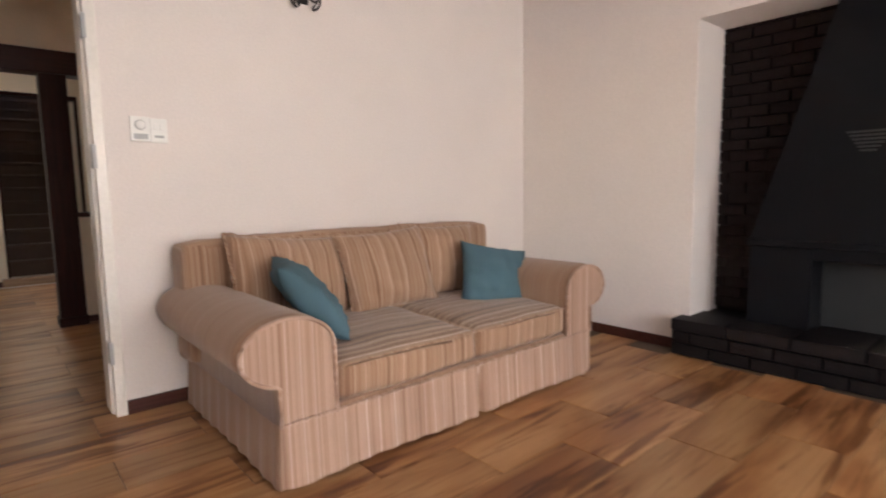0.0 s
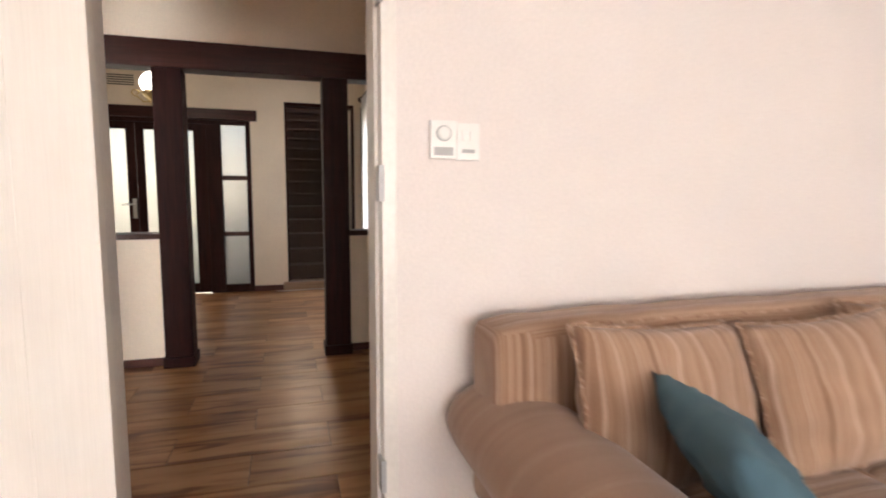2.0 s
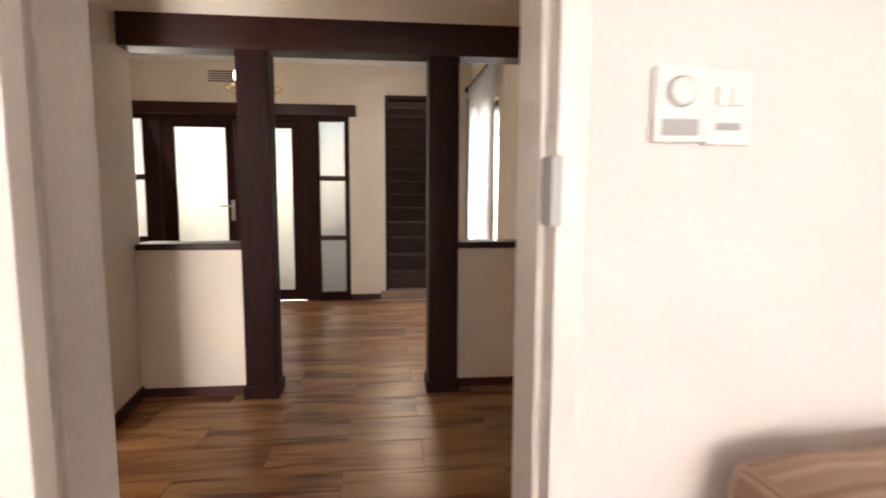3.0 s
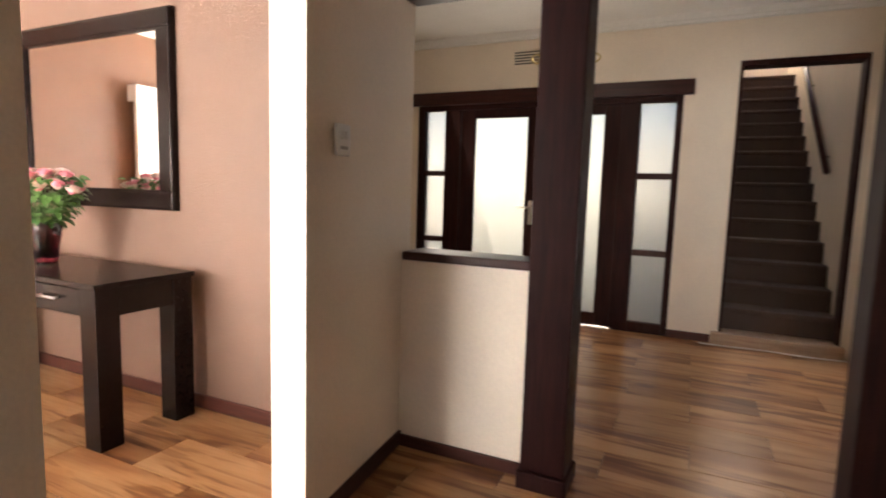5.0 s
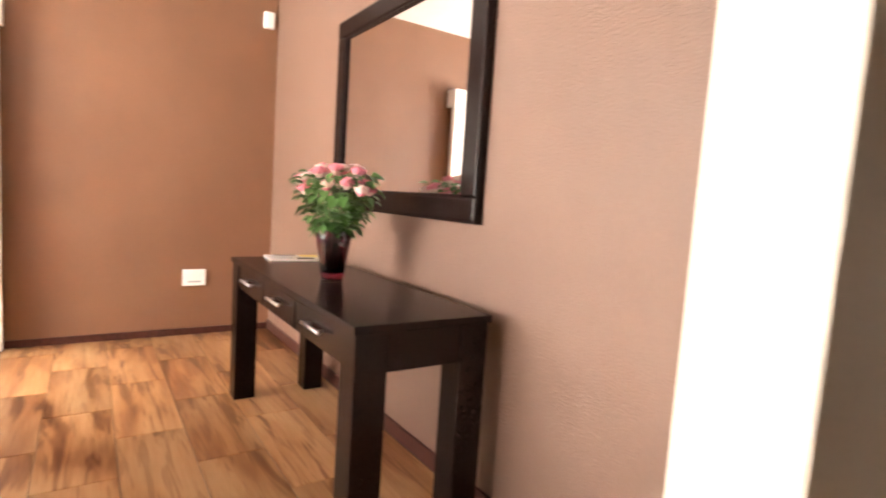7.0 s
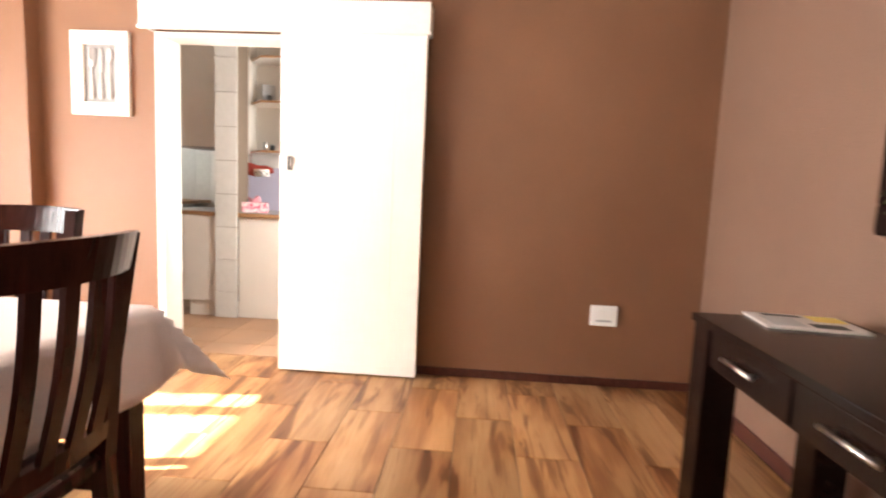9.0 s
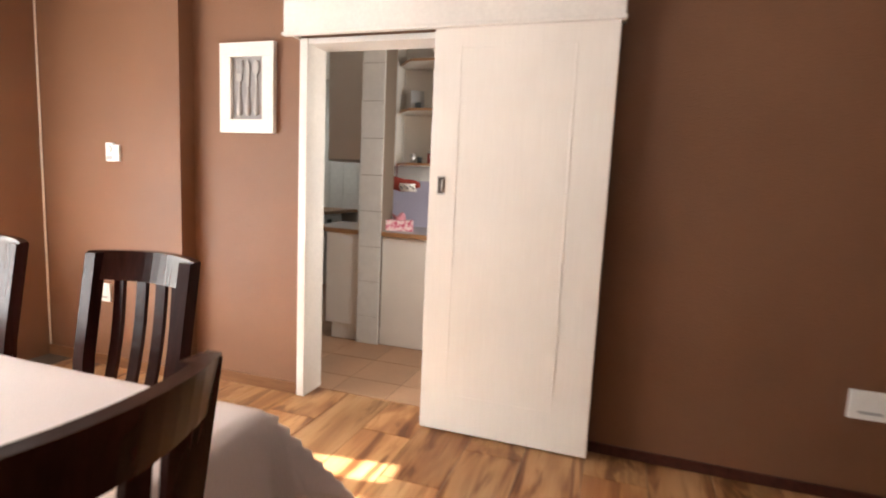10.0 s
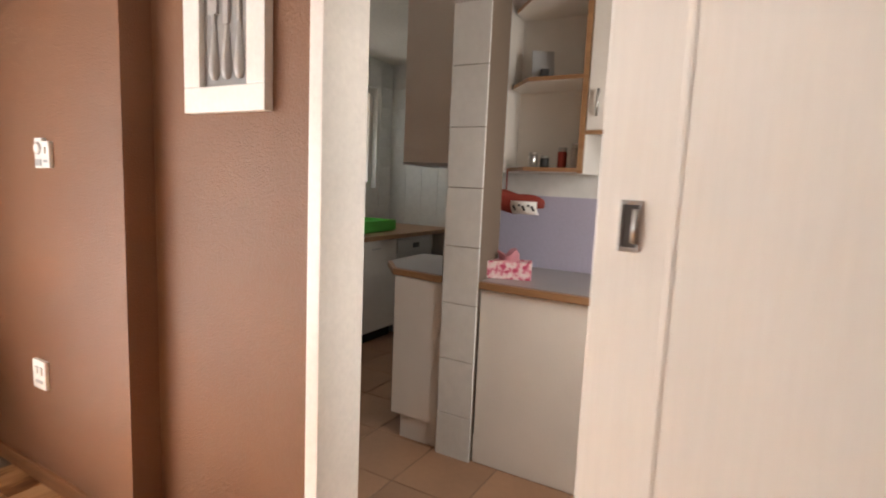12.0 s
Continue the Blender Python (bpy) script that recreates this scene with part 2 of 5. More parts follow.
def wall_along_y(name, y0, y1, x0, x1, z1, holes, mat, label):
    parts, y = [], y0
    for ya, yb, za, zb in sorted(holes):
        if ya > y:
            parts.append((x0, x1, y, ya, 0, z1))
        if za > 0:
            parts.append((x0, x1, ya, yb, 0, za))
        if zb < z1:
            parts.append((x0, x1, ya, yb, zb, z1))
        y = yb
    if y1 > y:
        parts.append((x0, x1, y, y1, 0, z1))
    return structure(boxes(name, parts, mat), label)


H = 2.75
XA, YL, YF, YM, XB = 3.116, 3.467, 8.838, 5.815, -5.75

# ---- structure ----
# Added backdrop: throws pale, warm light into the frosted door panes.
structure(boxes("wall_garden", [(-14, 9, 15.5, 15.7, -0.12, 2.6)], M_CREAM), "pale wall added beyond the entrance to brighten the door glass")
# Thin unseen wall, added for the shade it casts beyond the entrance door.
structure(boxes("wall_upper_storey", [(-6.0, 4.2, 8.86, 8.99, 2.86, 5.6)], M_CREAM), "unseen cream plastered upper storey wall, added to shade the ground beyond the entrance")
# Unseen slab, added only to keep direct sun out of the living room.
structure(boxes("porch_roof", [(-1.7, 3.3, -4.7, -2.7, 2.35, 2.45)], M_CEIL), "plain unseen slab added to keep sun off the living room window")
# Added out of view so that sun enters only the doors' west part.
structure(boxes("garden_porch_roof", [(-3.98, -1.7, -3.3, 0.34, 2.42, 2.5)], M_CEIL), "plain unseen slab added to block sun from part of the garden doors")
# Another unseen slab, added to stop sun falling on the kitchen counter.
structure(boxes("kitchen_eave", [(-9.8, -7.4, -1.9, -0.12, 2.36, 2.44)], M_CEIL), "plain unseen slab added to keep sun off the kitchen window")
structure(boxes("ground", [(-60, 60, -60, 60, -0.3, -0.12)], M_GROUND), "sunlit pale paving outside the house")
structure(boxes("floor", [(-5.9, 4.2, -2.8, 9.0, -0.12, -0.004)], M_GROUT), "dark grouted screed under wood-look tiles")
structure(boxes("floor_kitchen", [(-10.0, -5.9, -0.1, 4.3, -0.12, -0.004)], M_KGROUT), "grouted screed under tan kitchen tiles")
structure(boxes("ceiling_living", [(-1.8, 4.2, -2.8, 3.567, H, H + 0.1)], M_CEIL), "plain off-white living room ceiling")
structure(boxes("ceiling_hall", [(-3.9, 1.1, 3.567, 9.0, H, H + 0.1)], M_CEIL), "plain off-white hall ceiling")
structure(boxes("ceiling_dining", [(-5.9, -1.66, -0.1, 5.93, H, H + 0.1)], M_CEIL), "plain off-white dining room ceiling")
structure(boxes("ceiling_kitchen", [(-10.0, -5.9, -0.1, 4.3, H - 0.2, H)], M_CEIL), "plain white kitchen ceiling")

DOOR = (-0.715, 0.15, 0, 2.15)
wall_along_x("wall_living_north", -1.6, 3.7, YL, 3.567, H, [DOOR], M_LIVING, "cream plastered living room wall")
wall_along_x("wall_hall_south", -1.577, 0.84, 3.567, 3.667, H, [DOOR], M_CREAM, "cream plastered hall wall beside the doorway")
wall_along_y("wall_living_east", -2.7, YL, XA, 3.25, H, [(-0.3, 2.055, 0, 2.097)], M_LIVING, "cream plastered wall with a fireplace recess")
wall_along_y("wall_living_west", -2.7, YL, -1.66, -1.6, H, [], M_LIVING, "cream plastered living room side wall")
wall_along_x("wall_living_south", -1.7, 3.3, -2.7, -2.6, H, [(-1.1, 2.3, 0.7, 2.2)], M_LIVING, "cream plastered window wall")
structure(boxes("wall_recess", [(3.25, 3.56, 2.055, 2.16, 0, 2.2), (3.25, 3.56, -0.4, -0.3, 0, 2.2), (3.25, 3.56, -0.3, 2.055, 2.097, 2.2)], M_LIVING), "cream plastered reveal of the fireplace recess")

wall_along_y("wall_hall_west", 3.667, 5.19, -1.73, -1.577, H, [(4.39, 5.19, 0, 2.35)], M_CREAM, "cream plastered hall wall with an opening to the dining room")
bm = bmesh.new()
lo = [bm.verts.new(p) for p in ((-1.73, 5.19, 0), (-1.577, 5.19, 0), (-1.655, 6.05, 0), (-1.73, 6.05, 0))]
hi = [bm.verts.new((v.co.x, v.co.y, H)) for v in lo]
for k in range(4):
    bm.faces.new((lo[k], lo[(k + 1) % 4], hi[(k + 1) % 4], hi[k]))
bm.faces.new(lo)
bm.faces.new(hi)
structure(finish("wall_hall_nib", bm, M_CREAM), "cream plastered wall nib between hall and dining room")
wall_along_y("wall_hall_east", 3.667, YF, 0.84, 0.97, H, [(7.35, 8.5, 0.1, 2.1)], M_CREAM, "cream plastered hall wall with a curtained window")
wall_along_x("wall_entry_north", -3.75, 0.97, YF, 9.0, H, [(-3.1, -0.56, 0, 2.12), (-0.155, 0.70, 0, 2.35)], M_CREAM, "cream plastered entrance wall")
wall_along_y("wall_entry_west", 6.05, YF, -3.75, -3.6, H, [], M_CREAM, "cream plastered entrance side wall")
wall_along_x("wall_entry_south", -3.6, -1.73, 5.93, 6.05, H, [], M_CREAM, "cream plastered entrance wall")
structure(boxes("wall_over_beam", [(-1.66, 0.84, 5.93, 6.03, 2.245, H)], M_CREAM), "cream plastered wall above the dark beam")
structure(boxes("cornice", [(-3.6, 0.84, YF - 0.06, YF, H - 0.05, H), (-3.6, 0.84, YF - 0.04, YF, H - 0.075, H - 0.05)], M_CEIL), "white ceiling cornice of the entrance")

wall_along_x("wall_dining_north", -5.75, -1.73, YM, 5.93, H, [], M_BROWN_LIGHT, "tan textured dining room wall behind the console")
wall_along_y("wall_dining_west", -0.1, YM, -5.9, XB, H, [(2.44, 3.32, 0, 2.05)], M_BROWN, "chocolate brown textured wall with a kitchen doorway")
structure(boxes("wall_pier", [(XB, -5.64, 0.5, 1.664, 0, H)], M_BROWN), "chocolate brown wall pier")
wall_along_x("wall_dining_south", -5.9, -1.66, 0.35, 0.5, H, [(-5.1, -2.2, 0, 2.1)], M_BROWN, "chocolate brown wall with glazed garden doors")
wall_along_y("wall_dining_east", 0.35, 3.667, -1.73, -1.66, H, [], M_BROWN, "chocolate brown dining room wall")

wall_along_x("wall_kitchen_south", -10.0, -5.9, -0.1, 0.1, H, [(-9.06, -8.06, 1.27, 2.27)], M_KTILE, "white tiled kitchen window wall")
wall_along_y("wall_kitchen_west", 0.1, 4.2, -9.47, -9.32, H, [], M_KTILE, "white tiled kitchen wall")
wall_along_x("wall_kitchen_north", -10.0, -5.9, 4.2, 4.3, H, [(-6.38, -5.93, 1.05, 2.15)], M_KTILE, "white kitchen wall")

# timber frame between hall and entrance
frame_beam = boxes("beam", [(-1.645, 0.84, 5.86, 6.04, 2.06, 2.245)], M_MAHOGANY_X, bevel=0.012)
structure(frame_beam, "dark stained timber beam across the hall")
for k, (xa, xb) in enumerate(((-1.01, -0.825), (0.10, 0.285))):
    structure(boxes("post_%d" % (k + 1), [(xa, xb, 5.865, 6.045, 0.075, 2.06), (xa - 0.012, xb + 0.012, 5.85, 6.06, 0, 0.075)], M_MAHOGANY, bevel=0.008), "dark stained square timber post on the tiled floor")
for k, (xa, xb) in enumerate(((-1.65, -1.01), (0.285, 0.84))):
    structure(boxes("half_wall_%d" % (k + 1), [(xa, xb, 5.96, 6.10, 0, 0.905)], M_CREAM), "cream plastered half wall between wall and post")
    structure(boxes("trim_sill_%d" % (k + 1), [(xa + (0.015 if k == 0 else 0), xb, 5.935, 6.14, 0.905, 0.945)], M_MAHOGANY_X, bevel=0.008), "polished dark timber capping on the half wall")

def skirting(name, parts):
    structure(boxes(name, parts, M_SKIRT, bevel=0.003), "dark reddish timber skirting")

skirting("baseboard_living", [(0.15, XA - 0.014, YL - 0.014, YL, 0, 0.07), (XA - 0.014, XA, 2.1, YL - 0.014, 0, 0.07), (-1.6, -0.715, YL - 0.014, YL, 0, 0.07)])
skirting("baseboard_hall", [(-1.63, -1.022, 5.943, 5.96, 0, 0.055), (0.297, 0.825, 5.943, 5.96, 0, 0.055), (0.825, 0.84, 3.7, 5.96, 0, 0.07)])
skirting("baseboard_entry", [(-0.56, -0.215, YF - 0.015, YF, 0, 0.07), (-3.6, -3.1, YF - 0.015, YF, 0, 0.07)])
skirting("baseboard_dining", [(XB, -1.73, YM - 0.015, YM, 0, 0.075), (XB, XB + 0.015, 3.32, YM - 0.015, 0, 0.052)])
structure(boxes("baseboard_pier", [(XB, XB + 0.015, 1.664, 2.42, 0, 0.07), (-5.64, -5.625, 0.5, 1.664, 0, 0.07)], M_SKIRT_TAN, bevel=0.003), "tan wood-look skirting along the brown pier")

bm = bmesh.new()
add_box(bm, 0, 0.015, 0.0, 0.765, 0, 0.07, 0, 0.003)
skew = finish("baseboard_nib", bm, M_SKIRT)
skew.matrix_basis = pose(-1.577, 5.195, 0, 0, 0, 5.2)
structure(skew, "dark reddish timber skirting along the wall nib")

# ---- more materials ----
M_STRIPE = stripes("striped_upholstery", 1.02, 0.95, (1.02, 1.0, 0.97))
# Seat tops: bolder stripes, with shade put into a darker tone.
M_STRIPE_SEAT_SHADED = stripes("striped_upholstery_shaded_seat", 0.72, 2.6, (1.02, 1.0, 0.97))
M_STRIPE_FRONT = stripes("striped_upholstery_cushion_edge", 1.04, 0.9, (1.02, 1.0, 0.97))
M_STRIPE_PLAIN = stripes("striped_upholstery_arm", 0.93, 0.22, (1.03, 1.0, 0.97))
# Same cloth, paler and cooler: light on the sofa's front put into colour.
M_STRIPE_LIT = stripes("striped_upholstery_lit_front", 1.30, 0.75, (0.97, 1.02, 1.15))
M_TEAL = paint("teal_velvet", (0.07, 0.14, 0.178), 0.9, 300, 0.5, 0.2)
M_IRON = paint("black_wrought_iron", (0.02, 0.018, 0.017), 0.55, 120, 0.3)
M_PLASTIC = paint("white_switch_plastic", (0.86, 0.85, 0.82), 0.35, 300, 0.03)
M_GREYPLASTIC = paint("grey_switch_plastic", (0.42, 0.42, 0.42), 0.4, 300, 0.03)
M_STEEL = paint("brushed_steel", (0.55, 0.54, 0.52), 0.32, 200, 0.05, metal=1.0)
M_BRASS = paint("aged_brass", (0.50, 0.37, 0.16), 0.35, 120, 0.15, metal=1.0)
M_CARPET = paint("dark_brown_stair_carpet", (0.062, 0.036, 0.026), 0.95, 300, 0.6, 0.15)
M_TANWOOD = timber("pale_wood_step", (0.28, 0.17, 0.10), (0.42, 0.28, 0.18), 0.4, 0)
# Darker than the hall's cream: the stairwell's shade is put into the colour.
M_STAIRWALL = paint("stairwell_plaster_shaded", (0.55, 0.47, 0.38), 0.8, 90, 0.3)


def lacquer(name, colour, rough, spec):
    """Smooth dark lacquer with a faint grain."""
    m, nt, b = material(name)
    n1 = node(nt, "ShaderNodeTexNoise", Scale=60.0, Detail=3.0)
    nt.links.new(coords(nt), n1.inputs[0])
    nt.links.new(ramp(nt, n1.outputs[0], [(0.2, shade(colour, 0.8)), (0.8, shade(colour, 1.2))]), b.inputs["Base Color"])
    b.inputs["Roughness"].default_value = rough
    b.inputs["Specular IOR Level"].default_value = spec
    return m


M_ESPRESSO = lacquer("espresso_lacquer", (0.010, 0.0050, 0.0042), 0.24, 0.17)
M_CHAIR = timber("dark_mahogany_chair", (0.020, 0.005, 0.0045), (0.042, 0.011, 0.009), 0.22, 2, 0.0, 8.0, 0.22)
M_PURPLE = clear("plum_glass", (0.26, 0.05, 0.09), 0.02)
M_CLEAR = clear("clear_glass", (1, 1, 1), 0.0)
M_LEAF = paint("rose_leaf", (0.075, 0.175, 0.035), 0.45, 60, 0.3, 0.3)
M_STEM = paint("rose_stem", (0.07, 0.15, 0.04), 0.6)
M_ROSE = paint("pink_rose_petal", (0.80, 0.27, 0.33), 0.6, 40, 0.2, 0.25)
M_ROSE_PALE = paint("cream_pink_rose_petal", (0.85, 0.62, 0.55), 0.6, 40, 0.2, 0.2)
M_CLOTH = paint("beige_satin_tablecloth", (0.80, 0.71, 0.69), 0.38, 250, 0.25, 0.05)
M_MATTGREY = paint("grey_picture_board", (0.30, 0.29, 0.28), 0.6, 80, 0.3)
M_PEWTER = paint("pewter_relief", (0.46, 0.44, 0.42), 0.38, 60, 0.3, metal=0.35)
M_WOODEDGE = timber("oak_counter_edge", (0.30, 0.15, 0.07), (0.45, 0.26, 0.13), 0.4, 1)
M_COUNTER = paint("grey_laminate_counter", (0.33, 0.31, 0.30), 0.3, 120, 0.05, 0.15)
M_CABINET = paint("white_melamine", (0.84, 0.80, 0.74), 0.4, 200, 0.03)
M_LAVENDER = paint("lavender_splashback", (0.50, 0.48, 0.60), 0.3, 60, 0.05)
M_GREEN = paint("green_plastic", (0.12, 0.62, 0.08), 0.35)
M_RED = paint("red_cloth", (0.27, 0.035, 0.022), 0.8, 200, 0.3)
M_PINK = paint("pink_printed_card", (0.75, 0.33, 0.38), 0.6, 25, 0.1, 0.4)
M_DARK = paint("dark_interior", (0.02, 0.02, 0.02), 0.6)
M_YELLOW = paint("yellow_print", (0.75, 0.55, 0.08), 0.4)
M_PAGE = paint("printed_page", (0.60, 0.55, 0.53), 0.4, 22, 0.02, 0.3)



def floral_card():
    """Printed card: pale ground with pink and red blotches."""
    m, nt, b = material("pink_floral_card")
    n1 = node(nt, "ShaderNodeTexNoise", Scale=38.0, Detail=2.0)
    nt.links.new(coords(nt), n1.inputs[0])
    nt.links.new(ramp(nt, n1.outputs[0], [(0.36, (0.55, 0.05, 0.12)), (0.44, (0.70, 0.22, 0.30)), (0.50, (0.80, 0.50, 0.52)), (0.60, (0.86, 0.70, 0.68))]), b.inputs["Base Color"])
    b.inputs["Roughness"].default_value = 0.5
    return m


M_FLORAL = floral_card()


def mirror_material():
    m, nt, b = material("silvered_mirror")
    b.inputs["Base Color"].default_value = (0.9, 0.9, 0.89, 1)
    b.inputs["Metallic"].default_value = 1.0
    b.inputs["Roughness"].default_value = 0.015
    return m


def veil_material():
    m, nt, b = material("sheer_curtain")
    b.inputs["Base Color"].default_value = (0.85, 0.85, 0.84, 1)
    b.inputs["Roughness"].default_value = 0.9
    tr = nt.nodes.new("ShaderNodeBsdfTranslucent")
    tr.inputs[0].default_value = (0.85, 0.86, 0.88, 1)
    mix = nt.nodes.new("ShaderNodeMixShader")
    mix.inputs[0].default_value = 0.55
    nt.links.new(b.outputs[0], mix.inputs[1])
    nt.links.new(tr.outputs[0], mix.inputs[2])
    nt.links.new(mix.outputs[0], nt.nodes["Material Output"].inputs[0])
    return m


def globe_material():
    m, nt, b = material("lit_opal_glass")
    b.inputs["Base Color"].default_value = (0.9, 0.88, 0.84, 1)
    b.inputs["Roughness"].default_value = 0.25
    b.inputs["Emission Color"].default_value = (1.0, 0.93, 0.82, 1)
    b.inputs["Emission Strength"].default_value = 0.3
    return m


M_MIRROR, M_VEIL, M_GLOBE = mirror_material(), veil_material(), globe_material()


def set_u(ob, rule):
    """Lay a u coordinate on the mesh by a rule of face normal and place."""
    me = ob.data
    uv = me.uv_layers.new(name="u")
    for p in me.polygons:
        for li in p.loop_indices:
            co = me.vertices[me.loops[li].vertex_index].co
            uv.data[li].uv = (rule(p.normal, co), 0.0)
    return ob


def tube(name, pts, radius, mat, parent=None, taper=None, sides=8):
    """Rod swept along points."""
    bm = bmesh.new()
    rings = []
    n = len(pts)
    for i, p in enumerate(pts):
        p = Vector(p)
        d = (Vector(pts[min(i + 1, n - 1)]) - Vector(pts[max(i - 1, 0)])).normalized()
        a = d.orthogonal().normalized() if abs(d.z) > 0.9 else d.cross(Vector((0, 0, 1))).normalized()
        b = d.cross(a).normalized()
        r = radius * (taper(i / (n - 1)) if taper else 1)
        rings.append([bm.verts.new(p + r * (math.cos(t) * a + math.sin(t) * b)) for t in [2 * math.pi * k / sides for k in range(sides)]])
    for u, v in zip(rings, rings[1:]):
        for k in range(sides):
            bm.faces.new((u[k], u[(k + 1) % sides], v[(k + 1) % sides], v[k]))
    bm.faces.new(rings[0])
    bm.faces.new(rings[-1])
    return finish(name, bm, mat, parent, smooth=True)


def lathe(name, profile, mat, parent=None, sides=28, at=(0, 0, 0)):
    """Turned body from (radius, z) rows."""
    bm = bmesh.new()
    rings = [[bm.verts.new((at[0] + r * math.cos(2 * math.pi * k / sides), at[1] + r * math.sin(2 * math.pi * k / sides), at[2] + z)) for k in range(sides)] for r, z in profile]
    for u, v in zip(rings, rings[1:]):
        for k in range(sides):
            bm.faces.new((u[k], u[(k + 1) % sides], v[(k + 1) % sides], v[k]))
    bm.faces.new(rings[0])
    bm.faces.new(rings[-1])
    return finish(name, bm, mat, parent, smooth=True)


def prism(name, outline, axis, a, b, mat, parent=None, bevel=0.0, smooth=False):
    """Outline (two coordinates) extruded along an axis from a to b."""
    bm = bmesh.new()

    def put(u, v, w):
        return {"x": (w, u, v), "y": (u, w, v), "z": (u, v, w)}[axis]
    lo = [bm.verts.new(put(u, v, a)) for u, v in outline]
    hi = [bm.verts.new(put(u, v, b)) for u, v in outline]
    n = len(outline)
    for k in range(n):
        bm.faces.new((lo[k], lo[(k + 1) % n], hi[(k + 1) % n], hi[k]))
    caps = [bm.faces.new(lo), bm.faces.new(hi)]
    if bevel:
        bmesh.ops.bevel(bm, geom=list({e for f in caps for e in f.edges}), offset=bevel, segments=3, profile=0.5, affect="EDGES")
    ob = finish(name, bm, mat, parent)
    if smooth:
        for p in ob.data.polygons:
            p.use_smooth = len(p.vertices) == 4
    return ob


def soft_block(name, sx, sy, sz, mat, parent, crown=0.03, r=0.05, seed=0, cuts=14):
    """Upholstered block: rounded edges, crowned faces, small dents."""
    bm = bmesh.new()
    bmesh.ops.create_cube(bm, size=1.0)
    bmesh.ops.subdivide_edges(bm, edges=bm.edges[:], cuts=cuts, use_grid_fill=True)
    hx, hy, hz = sx / 2, sy / 2, sz / 2
    for v in bm.verts:
        u = Vector((v.co.x * 2, v.co.y * 2, v.co.z * 2))
        p = Vector((u.x * hx, u.y * hy, u.z * hz))
        q = Vector((max(-hx + r, min(hx - r, p.x)), max(-hy + r, min(hy - r, p.y)), max(-hz + r, min(hz - r, p.z))))
        d = p - q
        if d.length > 1e-6:
            p = q + d.normalized() * min(r, d.length)
        fx, fy, fz = (1 - u.x ** 4), (1 - u.y ** 4), (1 - u.z ** 4)
        p.z += math.copysign(crown * fx * fy, u.z) if abs(u.z) > 0.99 else 0
        p.y += math.copysign(crown * 0.6 * fx * fz, u.y) if abs(u.y) > 0.99 else 0
        p += 0.010 * noise.noise_vector(p * 5.0 + Vector((seed * 7.1, 0, 0)))
        v.co = p
    return finish(name, bm, mat, parent, smooth=True)


def pillow(name, w, h, thick, mat, parent, seed=0, crease=0.0):
    bm = bmesh.new()
    n = 22
    grid = {}
    for s in (1, -1):
        for i in range(n + 1):
            for j in range(n + 1):
                u, v = 2 * i / n - 1, 2 * j / n - 1
                edge = i in (0, n) or j in (0, n)
                if s < 0 and edge:
                    grid[s, i, j] = grid[1, i, j]
                    continue
                t = max(0.0, (1 - u * u) * (1 - v * v)) ** 0.42 * thick / 2
                pinch = 1 - 0.09 * (1 - abs(u) ** 2 * abs(v) ** 2) * max(abs(u), abs(v)) ** 3
                k = 0.012 * noise.noise(Vector((u * 3 + seed, v * 3, s))) + 0.006 * noise.noise(Vector((u * 9 + seed, v * 2, s * 3)))
                k += crease * abs(noise.noise(Vector((u * 2.0 + v + seed, v * 5.5 - u * 2, s * 2))))
                grid[s, i, j] = bm.verts.new((u * w / 2 * pinch, s * (t + (0 if edge else k)), v * h / 2 * pinch))
    for s in (1, -1):
        for i in range(n):
            for j in range(n):
                q = [grid[s, i, j], grid[s, i + 1, j], grid[s, i + 1, j + 1], grid[s, i, j + 1]]
                bm.faces.new(q if s > 0 else q[::-1])
    return finish(name, bm, mat, parent, smooth=True)


def plate(name, m, w, h, label, toggles=2, dial=False):
    """Wall plate, lying in its x-z plane and facing -y."""
    r = root(name, m, label, "switch" if "switch" in name else "socket")
    boxes("cover", [(-w / 2, w / 2, -0.016, 0, -h / 2, h / 2)], M_PLASTIC, r, bevel=0.003)
    if dial:
        lathe_pts = [(0.0001, 0.0), (0.021, 0.0), (0.021, 0.006), (0.017, 0.009), (0.0001, 0.009)]
        k = lathe("dial", lathe_pts, M_PLASTIC, r, 20)
        k.matrix_basis = pose(0, -0.016, h * 0.16, 90, 0, 0)
        ring = lathe("dial_ring", [(0.0215, 0.0), (0.0245, 0.0), (0.0245, 0.002), (0.0215, 0.002)], M_GREYPLASTIC, r, 24)
        ring.matrix_basis = pose(0, -0.016, h * 0.16, 90, 0, 0)
        boxes("badge", [(-w * 0.36, w * 0.36, -0.0185, -0.016, -h * 0.42, -h * 0.2)], M_GREYPLASTIC, r)
    else:
        for k in range(toggles):
            cx = (k - (toggles - 1) / 2) * w * 0.36
            boxes("toggle", [(cx - w * 0.13, cx + w * 0.13, -0.022, -0.015, h * 0.02, h * 0.28)], M_PLASTIC, r, bevel=0.002)
        boxes("slot", [(-w * 0.28, w * 0.28, -0.0175, -0.015, -h * 0.3, -h * 0.2)], M_GREYPLASTIC, r)
    return r


